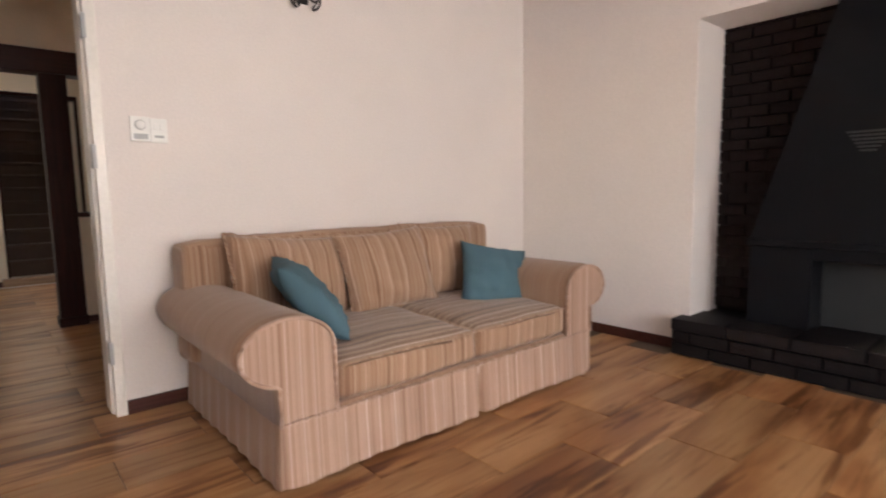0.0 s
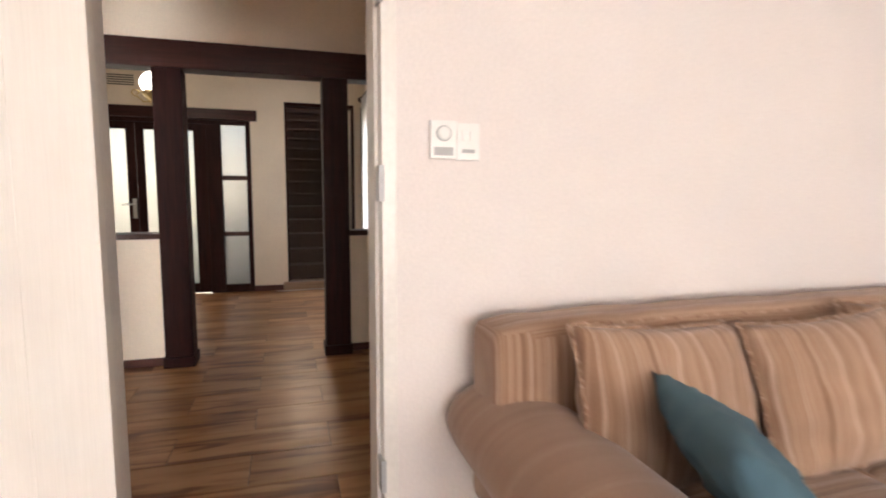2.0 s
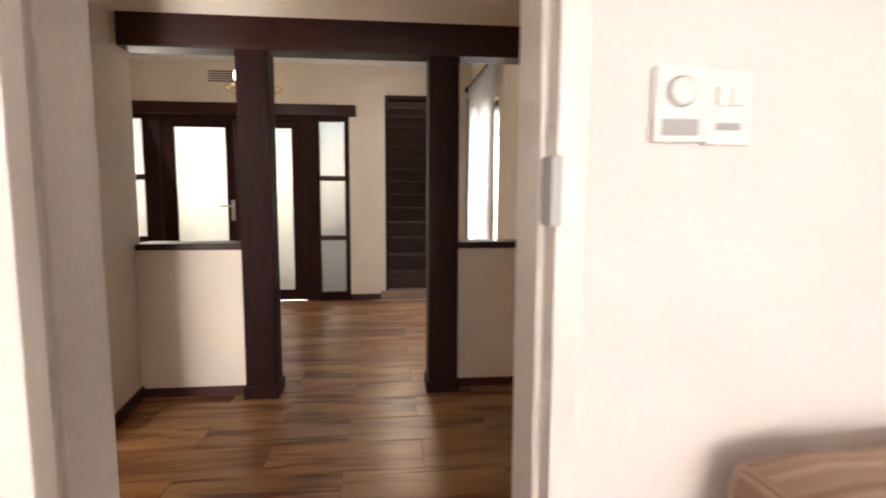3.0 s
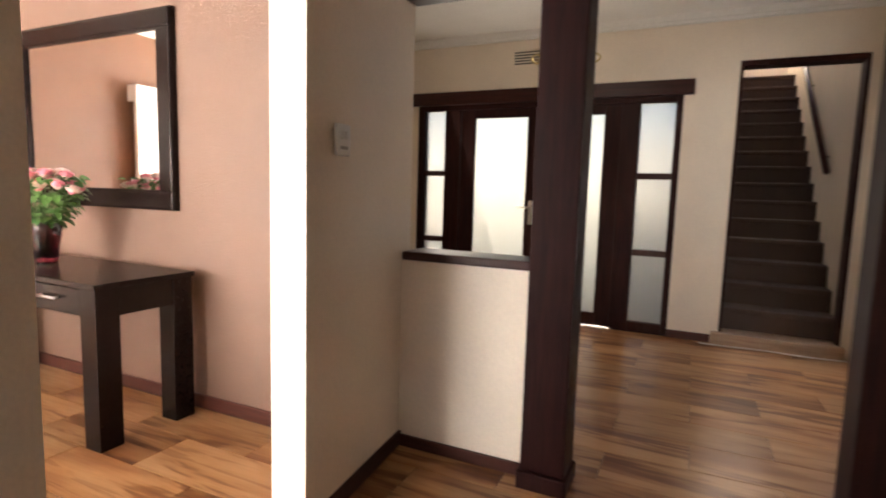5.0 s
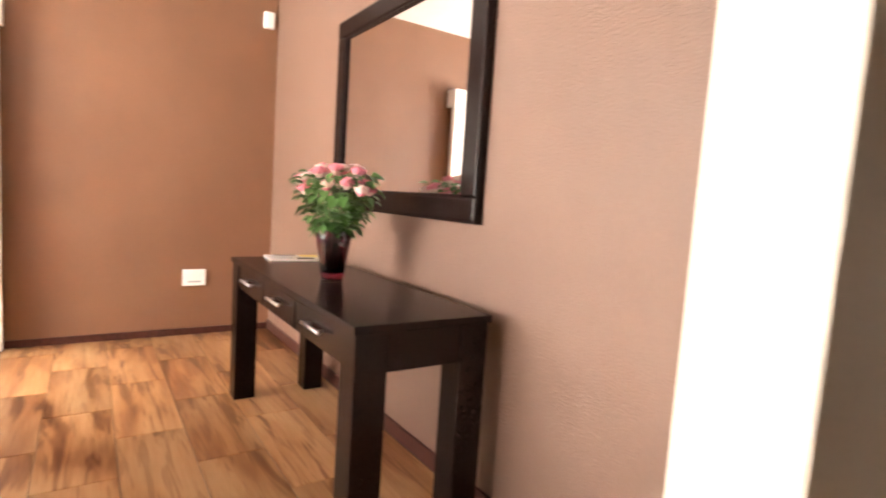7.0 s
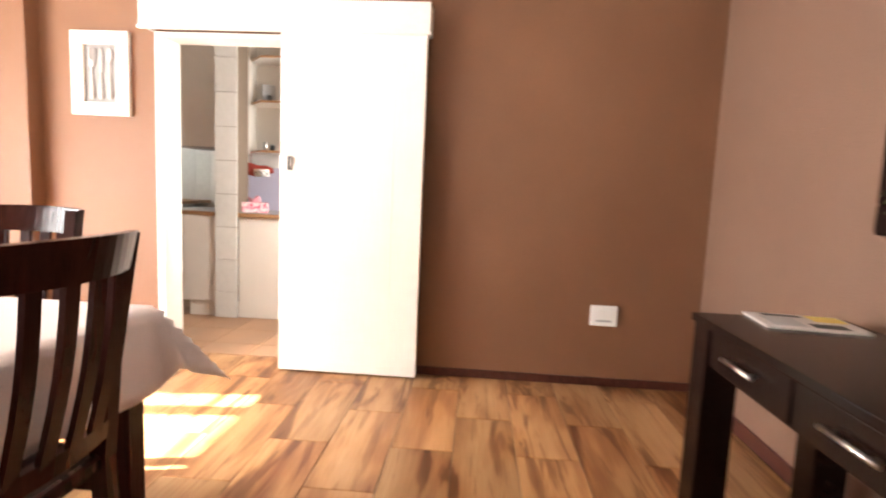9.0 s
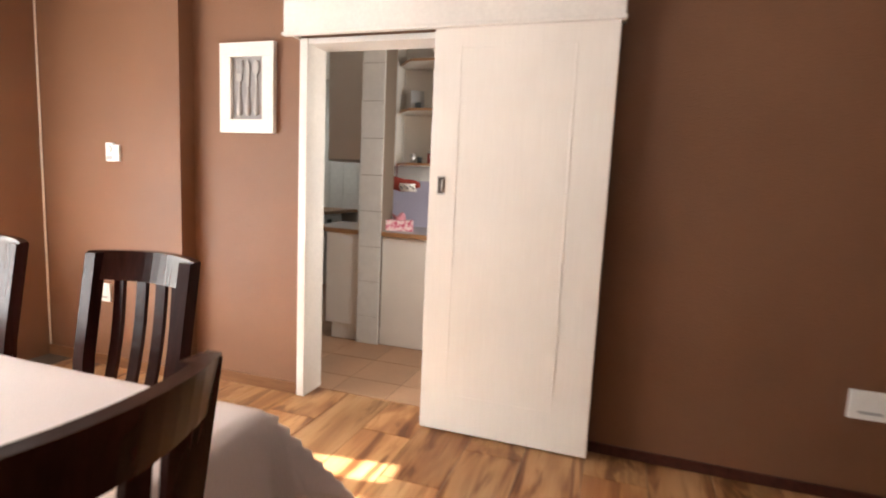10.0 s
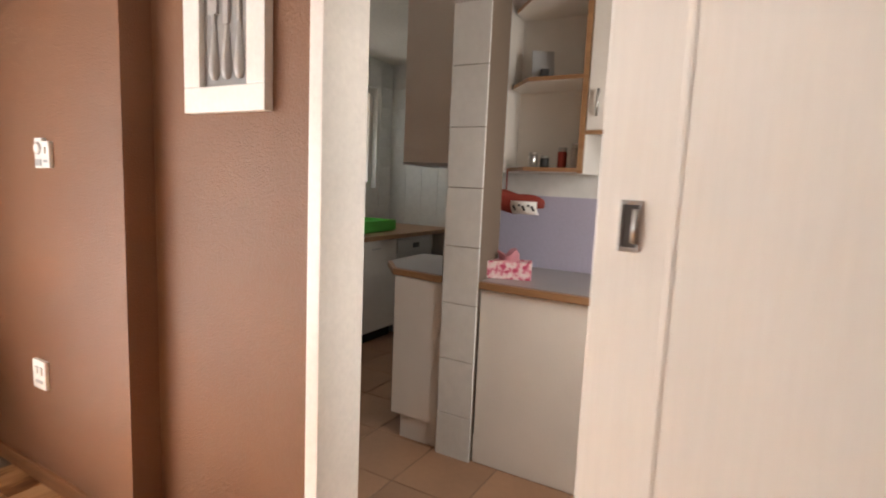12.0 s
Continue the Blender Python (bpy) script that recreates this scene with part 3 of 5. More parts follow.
# ---- living room ----
def door_frame():
    f = root("door_frame", pose(0, 0, 0), "white painted steel door frame without a leaf", "door frame")
    for xa, xb, stop in ((0.102, 0.15, 0.06), (-0.715, -0.68, -0.66)):
        boxes("jamb", [(xa, xb, YL - 0.012, 3.682, 0, 2.15), (xa - 0.0 if stop < 0 else xa - 0.012, xb if stop > 0 else xb + 0.008, YL + 0.045, 3.66, 0, 2.1)], M_WHITE, f, bevel=0.004)
    boxes("head", [(-0.68, 0.102, YL - 0.012, 3.682, 2.1, 2.15)], M_WHITE, f, bevel=0.004)
    for z in (0.32, 1.257, 1.84):
        boxes("hinge", [(0.092, 0.110, YL - 0.018, YL + 0.035, z - 0.055, z + 0.055)], M_GREYPLASTIC, f, bevel=0.003)
    structure(f, "white painted steel door frame without a leaf")


door_frame()


def sofa():
    s = root("sofa", pose(1.372, 2.83, 0), "tan striped roll-arm sofa with a pleated skirt", "sofa")
    half, front, rear = 0.945, -0.555, 0.585
    # carcass under the cushions, with a side panel under each rolled arm
    base = boxes("base", [(-half + 0.006, half - 0.006, front + 0.012, rear - 0.012, 0.03, 0.268)], M_STRIPE_PLAIN, s, bevel=0.012)
    set_u(base, lambda n, c: c.x if abs(n.y) > 0.5 else c.y * 0.6)
    bm = bmesh.new()
    path = [(-half, rear), (-half, front), (half, front), (half, rear)]
    cols = []
    dist = 0.0
    for (xa, ya), (xb, yb) in zip(path, path[1:]):
        length = math.hypot(xb - xa, yb - ya)
        steps = int(length / 0.010)
        nx, ny = (yb - ya) / length, -(xb - xa) / length
        for i in range(steps + 1):
            t = i / steps
            x, y = xa + (xb - xa) * t, ya + (yb - ya) * t
            d = t * length
            fold = math.exp(-((d / 0.022) ** 2)) + math.exp(-(((length - d) / 0.022) ** 2))
            if abs(ny) > 0.5:
                fold += math.exp(-(((x - 0.045) / 0.016) ** 2)) * 1.8
            wave = 0.0045 * math.sin((dist + d) * 52) + 0.004 * noise.noise(Vector(((dist + d) * 9, 0, 0)))
            cols.append([bm.verts.new((x - nx * (0.012 * fold * k) + nx * (wave * k + 0.016 * k), y - ny * (0.026 * fold * k) + ny * (wave * k + 0.016 * k), z - 0.006 * k * math.sin((dist + d) * 7))) for z, k in ((0.252, 0.0), (0.238, 0.3), (0.17, 0.5), (0.09, 0.8), (0.014, 1.0))])
        dist += length
    for a, b in zip(cols, cols[1:]):
        for k in range(4):
            bm.faces.new((a[k], b[k], b[k + 1], a[k + 1]))
    skirt = finish("skirt", bm, [M_STRIPE_LIT, M_STRIPE_PLAIN], s, smooth=True)
    # Front of the skirt takes the lit tone, its sides the plainer cloth.
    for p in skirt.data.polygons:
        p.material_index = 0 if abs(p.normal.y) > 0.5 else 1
    set_u(skirt, lambda n, c: c.x if abs(n.y) > 0.5 else c.y * 0.5 + 3)
    gather = []
    for i in range(240):
        x = -half + i * 2 * half / 239
        gather.append((x, front - 0.004 - 0.004 * random.random(), 0.248 + 0.007 * random.random()))
    set_u(tube("welt", gather, 0.006, M_STRIPE_LIT, s, sides=5), lambda n, c: c.x)
    # back, standing between the arms' outer sides
    back = soft_block("backrest", 2.03, 0.25, 0.60, M_STRIPE, s, 0.012, 0.06, 1, 18)
    back.matrix_basis = pose(0.018, 0.455, 0.55, -3, 0, 0)
    set_u(back, lambda n, c: c.x if abs(n.z) < 0.6 else 0.2 + c.y)
    # rolled arms running the whole depth
    for side in (-1, 1):
        outline = [(-0.715, 0.244), (-0.715, 0.46)]
        for k in range(25):
            a = radians(-5 + k * 10.6)
            outline.append((-0.903 + 0.187 * math.cos(a), 0.515 + 0.128 * math.sin(a)))
        outline += [(-half - 0.004, 0.385), (-half - 0.004, 0.244)]
        n = len(outline)
        bm = bmesh.new()
        rings = []
        rows = 22
        for j in range(rows + 1):
            v = j / rows
            y = front + (rear - 0.01 - front) * v
            swell = 1.0 - 0.05 * math.exp(-((v / 0.03) ** 2)) - 0.06 * math.exp(-(((1 - v) / 0.05) ** 2))
            ring = []
            for u, z in outline:
                du, dz = u + 0.86, z - 0.45
                sag = 0.010 * noise.noise(Vector((u * 4, y * 3.2, z * 4 + side)))
                p, q = -0.86 + du * (swell + sag), 0.45 + dz * (swell + sag if z > 0.3 else 1)
                ring.append(bm.verts.new((p if side < 0 else -p, y, q)))
            rings.append(ring)
        for a, b in zip(rings, rings[1:]):
            for k in range(n):
                bm.faces.new((a[k], a[(k + 1) % n], b[(k + 1) % n], b[k]))
        caps = [bm.faces.new(rings[0]), bm.faces.new(rings[-1])]
        arm = finish("arm", bm, [M_STRIPE_PLAIN, M_STRIPE_LIT], s)
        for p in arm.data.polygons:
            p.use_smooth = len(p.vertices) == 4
            # Arm fronts likewise take the lit tone.
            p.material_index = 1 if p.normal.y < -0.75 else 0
        set_u(arm, lambda n, c: c.x if n.y < -0.75 else c.y * 0.6)
        piping = [((-0.86 + (u + 0.86) * 0.95) * (1 if side < 0 else -1), front - 0.003 + random.uniform(-0.002, 0.002), 0.45 + (z - 0.45) * (0.95 if z > 0.3 else 1)) for u, z in outline]
        set_u(tube("piping", piping, 0.008, M_STRIPE_LIT, s, sides=6), lambda n, c: c.z * 0.2)
    # cushions
    for k, (cx, w) in enumerate(((-0.338, 0.75), (0.385, 0.70))):
        c = soft_block("seat_cushion", w, 0.85, 0.158, M_STRIPE_SEAT_SHADED, s, 0.018, 0.035, 3 + k, 18)
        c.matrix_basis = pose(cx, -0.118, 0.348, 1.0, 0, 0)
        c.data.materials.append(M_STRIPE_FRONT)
        # Upward faces get the darker, shaded tone; the rest the lighter cloth.
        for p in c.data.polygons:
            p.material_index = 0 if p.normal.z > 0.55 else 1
        set_u(c, lambda n, c: c.y * 1.5 if n.z > 0.55 else c.x)
        welt = []
        for i in range(200):
            e, f = divmod(i / 50, 1)
            u, v = ((2 * f - 1, -1), (1, 2 * f - 1), (1 - 2 * f, 1), (-1, 1 - 2 * f))[int(e)]
            welt.append((u * (w / 2 - 0.008) + random.uniform(-0.003, 0.003), v * 0.418 + random.uniform(-0.003, 0.003), 0.066 + random.uniform(-0.003, 0.004)))
        set_u(tube("welt", welt + welt[:1], 0.006, M_STRIPE_FRONT, c, sides=5), lambda n, c: c.x + c.y)
    for k, (cx, w, lean, turn) in enumerate(((-0.52, 0.70, -15, 10), (0.03, 0.58, -19, -2), (0.48, 0.56, -11, -6))):
        c = pillow("back_cushion", w, 0.47, 0.21, M_STRIPE, s, k * 3.7)
        c.matrix_basis = pose(cx, (0.215, 0.165, 0.245)[k], 0.635, lean, (5, -3, 2)[k], turn)
        set_u(c, lambda n, c: c.x)
        welt = []
        for i in range(160):
            e, f = divmod(i / 40, 1)
            u, v = ((2 * f - 1, 1), (1, 1 - 2 * f), (1 - 2 * f, -1), (-1, 2 * f - 1))[int(e)]
            q = 1 - 0.09 * (1 - abs(u) ** 2 * abs(v) ** 2)
            welt.append((u * w / 2 * q + random.uniform(-0.004, 0.004), random.uniform(-0.005, 0.005), v * 0.235 * q + random.uniform(-0.004, 0.004)))
        set_u(tube("welt", welt + welt[:1], 0.007, M_STRIPE, c, sides=5), lambda n, c: c.x + c.z)
    return s


sofa()
def axes(x, z, at):
    """A pose from the directions of local x and z."""
    x, z = Vector(x).normalized(), Vector(z).normalized()
    y = z.cross(x).normalized()
    x = y.cross(z)
    m = Matrix((x, y, z)).transposed().to_4x4()
    m.translation = at
    return m


for k, (m, lab) in enumerate(((axes((0.25, 0.95, 0.12), (-0.62, 0.22, 0.75), (0.765, 2.70, 0.615)), "teal velvet scatter cushion leaning on the sofa arm"), (axes((0.88, -0.40, -0.20), (0.34, 0.34, 0.87), (2.0, 2.74, 0.54)), "teal velvet scatter cushion in the sofa corner"))):
    c = pillow("scatter_cushion", 0.44, 0.43, 0.15, M_TEAL, None, 11 + k * 5, 0.020)
    c.matrix_basis = m
    tagged(c, lab, "cushion", "teal scatter cushions")

plate("light_switch", pose(0.298, YL, 1.394), 0.085, 0.117, "white plastic dimmer plate on the cream wall", dial=True)
plate("light_switch", pose(0.379, YL, 1.389), 0.075, 0.116, "white plastic double switch plate on the cream wall")


def sconce(m, label):
    r = root("wall_lamp", m, label, "wall lamp")
    boxes("backplate", [(-0.035, 0.035, -0.015, 0, -0.02, 0.16)], M_IRON, r, bevel=0.005)
    for side in (-1, 1):
        pts = []
        for k in range(26):
            a = radians(-90 + k * 17)
            rad = 0.055 * (1 - k / 34)
            pts.append((side * (0.045 + rad * math.cos(a)), -0.04 - 0.002 * k, 0.0 + rad * math.sin(a)))
        tube("scroll", pts, 0.006, M_IRON, r)
        tube("branch", [(side * 0.04, -0.05, -0.05), (side * 0.09, -0.07, 0.02), (side * 0.10, -0.08, 0.11)], 0.006, M_IRON, r)
        lathe("cup", [(0.001, 0.0), (0.025, 0.005), (0.034, 0.02), (0.03, 0.022), (0.001, 0.02)], M_IRON, r, 16, (side * 0.10, -0.08, 0.11))
        lathe("candle", [(0.001, 0.0), (0.013, 0.0), (0.013, 0.09), (0.001, 0.092)], M_WHITE, r, 12, (side * 0.10, -0.08, 0.13))
    tube("hook", [(-0.06, -0.03, 0.02), (-0.062, -0.035, -0.03), (-0.055, -0.035, -0.055)], 0.006, M_IRON, r)
    return r


sconce(pose(1.18, YL, 2.175), "black wrought iron candle wall lamp with scrolls")


# fireplace
hearth = structure(boxes("hearth", [(3.01, 3.5, -0.55, 2.09, 0, 0.222)], M_BLACKBRICK), "black painted brick hearth before the fireplace")
for course in range(3):
    z0 = 0.004 + course * 0.079
    y = 2.11
    k = 0
    while y > -0.5:
        length = 0.335 if course == 2 else 0.235
        ln = length if (k or course % 2 == 0) else length / 2
        bm = bmesh.new()
        depth = 0.36 if course == 2 else 0.05
        add_box(bm, 0, depth, -ln + 0.006, 0, 0, 0.073, 0, 0.006)
        b = finish("brick", bm, M_BLACKBRICK, hearth)
        b.matrix_basis = pose(2.985 + 0.006 * random.random() - (0.012 if course == 2 else 0), y, z0, 0, 0, random.uniform(-0.6, 0.6))
        y -= ln
        k += 1
bm = bmesh.new()
for course in range(27):
    for k in range(11):
        y0 = -0.3 + (k - (0.5 if course % 2 else 0)) * 0.23
        ya, yb = max(-0.3, y0 + 0.005), min(2.055, y0 + 0.225)
        if yb - ya > 0.03:
            j = 0.006 * random.random()
            add_box(bm, 3.50 - j, 3.54, ya, yb, 0.25 + course * 0.0705, 0.25 + course * 0.0705 + 0.062)
fb = finish("wall_fireplace_back", bm, M_SOOT)
structure(fb, "dark brown brick back of the fireplace")
structure(boxes("wall_recess_back", [(3.53, 3.62, -0.4, 2.16, 0, 2.2)], M_SOOT), "mortar behind the dark fireplace bricks")


def hood():
    h = root("fireplace_hood", pose(3.22, 0.88, 0.222), "black steel fireplace hood on a brick hearth", "fireplace hood")
    bm = bmesh.new()
    lo = [(0.0, -0.88, 0.51), (0.0, 0.88, 0.51), (0.27, 0.88, 0.51), (0.27, -0.88, 0.51)]
    hi = [(0.08, -0.50, 1.87), (0.08, 0.50, 1.87), (0.27, 0.50, 1.87), (0.27, -0.50, 1.87)]
    a, b = [bm.verts.new(p) for p in lo], [bm.verts.new(p) for p in hi]
    for k in range(4):
        bm.faces.new((a[k], a[(k + 1) % 4], b[(k + 1) % 4], b[k]))
    bm.faces.new(a)
    bm.faces.new(b)
    finish("canopy", bm, M_BLACKSTEEL, h)
    boxes("rim", [(-0.01, 0.02, -0.89, 0.89, 0.49, 0.53)], M_BLACKSTEEL, h, bevel=0.005)
    boxes("surround", [(0.02, 0.27, 0.55, 0.88, 0.0, 0.51), (0.02, 0.27, -0.88, -0.55, 0.0, 0.51), (0.02, 0.27, -0.55, 0.55, 0.42, 0.51)], M_BLACKSTEEL, h, bevel=0.004)
    boxes("firebox", [(0.25, 0.27, -0.55, 0.55, 0.0, 0.42)], M_DARK, h)
    slots = []
    for k in range(6):
        wid = 0.10 * (1 - k * 0.13)
        z = 1.12 - k * 0.02
        x = 0.08 * (z - 0.51) / 1.36
        slots.append((x - 0.006, x + 0.01, 0.33 - wid, 0.33 + wid, z, z + 0.010))
    boxes("vent_louvre", slots, M_DARK, h)
    return h


hood()
# living room window that lights the room
def window(name, m, w, h, mat, label, bars=1, sill=True):
    """Framed window in its x-z plane, centred on x, standing on z = 0."""
    r = root(name, m, label, "window")
    structure(r, label)
    t = 0.055
    boxes("frame", [(-w / 2, w / 2, -0.04, 0.04, 0, t), (-w / 2, w / 2, -0.04, 0.04, h - t, h), (-w / 2, -w / 2 + t, -0.04, 0.04, t, h - t), (w / 2 - t, w / 2, -0.04, 0.04, t, h - t)], mat, r, bevel=0.004)
    step = (w - 2 * t) / (bars + 1)
    for k in range(bars + 1):
        xa = -w / 2 + t + k * step
        if k:
            boxes("mullion", [(xa - t / 2, xa + t / 2, -0.035, 0.035, t, h - t)], mat, r, bevel=0.004)
        g = boxes("pane", [(xa + t / 2 * (k > 0), xa + step - t / 2 * (k < bars), -0.003, 0.003, t, h - t)], M_GLASS, r)
        g.visible_shadow = False
    return r


window("window_1", pose(0.6, -2.65, 0.7), 3.4, 1.5, M_WHITE, "white framed living room window", 2)

# ---- hall and entrance ----
M_SMOKE = clear("obscured_grey_glass", (0.062, 0.064, 0.064), 0.5)
def entrance_door():
    d = root("entrance_door", pose(0, YF, 0), "dark timber double entrance door with frosted glass and sidelights", "door")
    structure(d, "dark timber double entrance door with frosted glass and sidelights")
    boxes("frame", [(-3.1, -3.03, 0.0, 0.12, 0, 2.12), (-2.79, -2.62, 0.0, 0.12, 0, 2.05), (-1.06, -0.90, 0.0, 0.12, 0, 2.05), (-0.615, -0.56, 0.0, 0.12, 0, 2.12), (-3.03, -0.615, 0.0, 0.12, 2.05, 2.12), (-3.03, -2.79, 0.0, 0.12, 0, 0.095), (-0.90, -0.615, 0.0, 0.12, 0, 0.095)], M_MAHOGANY, d, bevel=0.006)
    for xa, xb, pa, pb in ((-2.618, -1.827, -2.475, -1.912), (-1.823, -1.062, -1.745, -1.195)):
        zt, zp = 2.052, 1.975
        leaf = boxes("leaf", [(xa, pa, 0.03, 0.085, 0.01, zt), (pb, xb, 0.03, 0.085, 0.01, zt), (pa, pb, 0.03, 0.085, zp, zt), (pa, pb, 0.03, 0.085, 0.01, 0.12)], M_MAHOGANY, d, bevel=0.006)
        boxes("pane", [(pa, pb, 0.052, 0.06, 0.12, zp)], M_FROST, leaf).visible_shadow = False
        boxes("glazing_bead", [(pa - 0.005, pa + 0.010, 0.026, 0.05, 0.115, zp + 0.005), (pb - 0.010, pb + 0.005, 0.026, 0.05, 0.115, zp + 0.005), (pa + 0.010, pb - 0.010, 0.026, 0.05, zp - 0.010, zp + 0.005), (pa + 0.010, pb - 0.010, 0.026, 0.05, 0.115, 0.13)], M_MAHOGANY, leaf)
    boxes("escutcheon", [(-1.882, -1.842, 0.018, 0.03, 0.93, 1.16)], M_STEEL, d, bevel=0.004)
    tube("handle", [(-1.862, 0.028, 1.095), (-1.862, -0.02, 1.095), (-1.877, -0.025, 1.095), (-1.99, -0.025, 1.092)], 0.010, M_STEEL, d)
    for xa, xb in ((-3.03, -2.79), (-0.90, -0.615)):
        for za, zb in ((0.095, 0.70), (0.755, 1.385), (1.44, 2.05)):
            boxes("pane", [(xa, xb, 0.052, 0.06, za, zb)], M_SMOKE, d).visible_shadow = False
        boxes("rail", [(xa, xb, 0.02, 0.10, 0.70, 0.755), (xa, xb, 0.02, 0.10, 1.385, 1.44)], M_MAHOGANY_X, d, bevel=0.004)
    return d


entrance_door()
structure(boxes("lintel", [(-3.25, -0.48, YF - 0.05, YF + 0.02, 2.10, 2.226)], M_MAHOGANY_X, bevel=0.008), "dark stained timber lintel over the entrance door")


def stairs():
    s = root("staircase", pose(0, 0, 0), "dark carpeted enclosed staircase rising behind the wall", "stairs")
    structure(s, "dark carpeted enclosed staircase rising behind the wall")
    boxes("bottom_step", [(-0.215, 0.73, 8.765, 9.0, 0, 0.105)], M_TANWOOD, s, bevel=0.012)
    for k in range(15):
        y = 8.99 + k * 0.245
        z = 0.105 + (k + 1) * 0.188
        boxes("tread", [(-0.155, 0.70, y - 0.015, y + 0.27, z - 0.045, z)], M_CARPET, s, bevel=0.012)
        boxes("riser", [(-0.155, 0.70, y, y + 0.03, z - 0.19, z - 0.045)], M_CARPET, s)
    tube("handrail", [(0.635, 9.6, 1.50), (0.635, 12.4, 3.65)], 0.028, M_MAHOGANY_X, s)
    for t in (0.1, 0.5, 0.9):
        y, z = 9.6 + 2.8 * t, 1.50 + 2.15 * t
        tube("bracket", [(0.70, y, z - 0.06), (0.65, y, z - 0.06), (0.635, y, z - 0.02)], 0.007, M_IRON, s)


stairs()
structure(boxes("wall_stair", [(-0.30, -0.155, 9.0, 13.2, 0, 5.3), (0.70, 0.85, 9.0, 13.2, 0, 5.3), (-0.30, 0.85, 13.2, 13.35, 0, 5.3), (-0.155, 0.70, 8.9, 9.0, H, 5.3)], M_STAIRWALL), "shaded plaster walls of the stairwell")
structure(boxes("ceiling_stair", [(-0.30, 0.85, 9.0, 10.6, 5.3, 5.4)], M_CEIL), "stairwell ceiling open to a rooflight")
structure(boxes("trim_stair_opening", [(-0.155, -0.13, YF - 0.012, 8.99, 0.105, 2.35), (0.675, 0.70, YF - 0.012, 8.99, 0.105, 2.35), (-0.13, 0.675, YF - 0.012, 8.99, 2.305, 2.35)], M_MAHOGANY, bevel=0.004), "dark timber lining of the stair opening")
tube_cable = tube("cable", [(-0.30 + 0.05 * k, 8.752 - 0.012 * math.sin(k * 0.5), 0.006) for k in range(22)], 0.005, M_WHITE)
tagged(tube_cable, "white cable lying along the bottom step", "cable")

# wall ventilator
vent = root("air_vent", pose(-1.935, YF, 2.515), "cream slatted air vent high on the wall", "vent")
boxes("frame", [(-0.15, 0.15, -0.008, 0, -0.075, -0.065), (-0.15, 0.15, -0.008, 0, 0.065, 0.075), (-0.15, -0.14, -0.008, 0, -0.065, 0.065), (0.14, 0.15, -0.008, 0, -0.065, 0.065)], M_CREAM, vent)
boxes("slot", [(-0.138, 0.138, -0.003, -0.0005, -0.062 + k * 0.026, -0.049 + k * 0.026) for k in range(5)], M_DARK, vent)


def ceiling_lamp():
    r = root("pendant_lamp", pose(-1.28, 7.5, 0) @ Matrix.Diagonal((1.3, 1.3, 1.0, 1.0)), "brass pendant lamp with a lit opal globe", "lamp")
    tube("rod", [(0, 0, 2.36), (0, 0, H)], 0.009, M_BRASS, r)
    lathe("rose", [(0.001, H - 0.03), (0.05, H - 0.025), (0.055, H - 0.004), (0.001, H - 0.003)], M_BRASS, r)
    lathe("globe", [(0.001, 2.36)] + [(0.125 * math.sin(a), 2.245 + 0.118 * math.cos(a)) for a in [radians(12 + k * 12) for k in range(13)]] + [(0.001, 2.127)], M_GLOBE, r)
    lathe("basket", [(0.001, 2.06), (0.03, 2.065), (0.06, 2.085), (0.105, 2.13), (0.118, 2.16), (0.112, 2.165), (0.05, 2.10), (0.001, 2.09)], M_BRASS, r, 20)
    lathe("finial", [(0.001, 1.985), (0.012, 1.995), (0.02, 2.01), (0.012, 2.03), (0.02, 2.05), (0.03, 2.066)], M_BRASS, r, 14)
    for k in range(6):
        a = radians(k * 60 + 12)
        pts = []
        for j in range(20):
            t = radians(-110 + j * 20)
            q = 0.034 * (1 - j / 30)
            pts.append(((0.145 + q * math.cos(t)) * math.cos(a), (0.145 + q * math.cos(t)) * math.sin(a), 2.15 + q * math.sin(t)))
        tube("scroll", pts, 0.006, M_BRASS, r, sides=6)
        tube("arm", [(0.05 * math.cos(a), 0.05 * math.sin(a), 2.075), (0.10 * math.cos(a), 0.10 * math.sin(a), 2.07), (0.14 * math.cos(a), 0.14 * math.sin(a), 2.115)], 0.006, M_BRASS, r, sides=6)
    return r


ceiling_lamp()


def curtain(name, m, w, h, folds, label, mat=None):
    """Hanging cloth in its x-z plane."""
    bm = bmesh.new()
    n, rows = folds * 12, 16
    g = []
    for j in range(rows + 1):
        v = j / rows
        row = []
        for i in range(n + 1):
            u = i / n
            amp = 0.022 + 0.012 * noise.noise(Vector((u * folds * 0.7, v * 1.5, 3)))
            row.append(bm.verts.new((u * w - w / 2 + 0.01 * noise.noise(Vector((u * 9, v * 3, 0))), amp * math.sin(u * folds * 2 * math.pi + 0.8 * noise.noise(Vector((u * 4, v * 2, 9)))), v * h)))
        g.append(row)
    for a, b in zip(g, g[1:]):
        for i in range(n):
            bm.faces.new((a[i], a[i + 1], b[i + 1], b[i]))
    ob = finish(name, bm, mat or M_VEIL, None, smooth=True)
    mod = ob.modifiers.new("thickness", "SOLIDIFY")
    mod.thickness = 0.002
    ob.matrix_basis = m
    return tagged(ob, label, "curtain")


curtain("curtain", pose(0.775, 7.9, 0.03, 0, 0, 90), 1.36, 2.36, 13, "sheer white curtain drawn across a window")
rod = root("curtain_rod", pose(0.775, 7.9, 2.405), "dark turned timber curtain rod with ball finials", "curtain rod")
tube("pole", [(0, -0.78, 0), (0, 0.74, 0)], 0.017, M_MAHOGANY, rod)
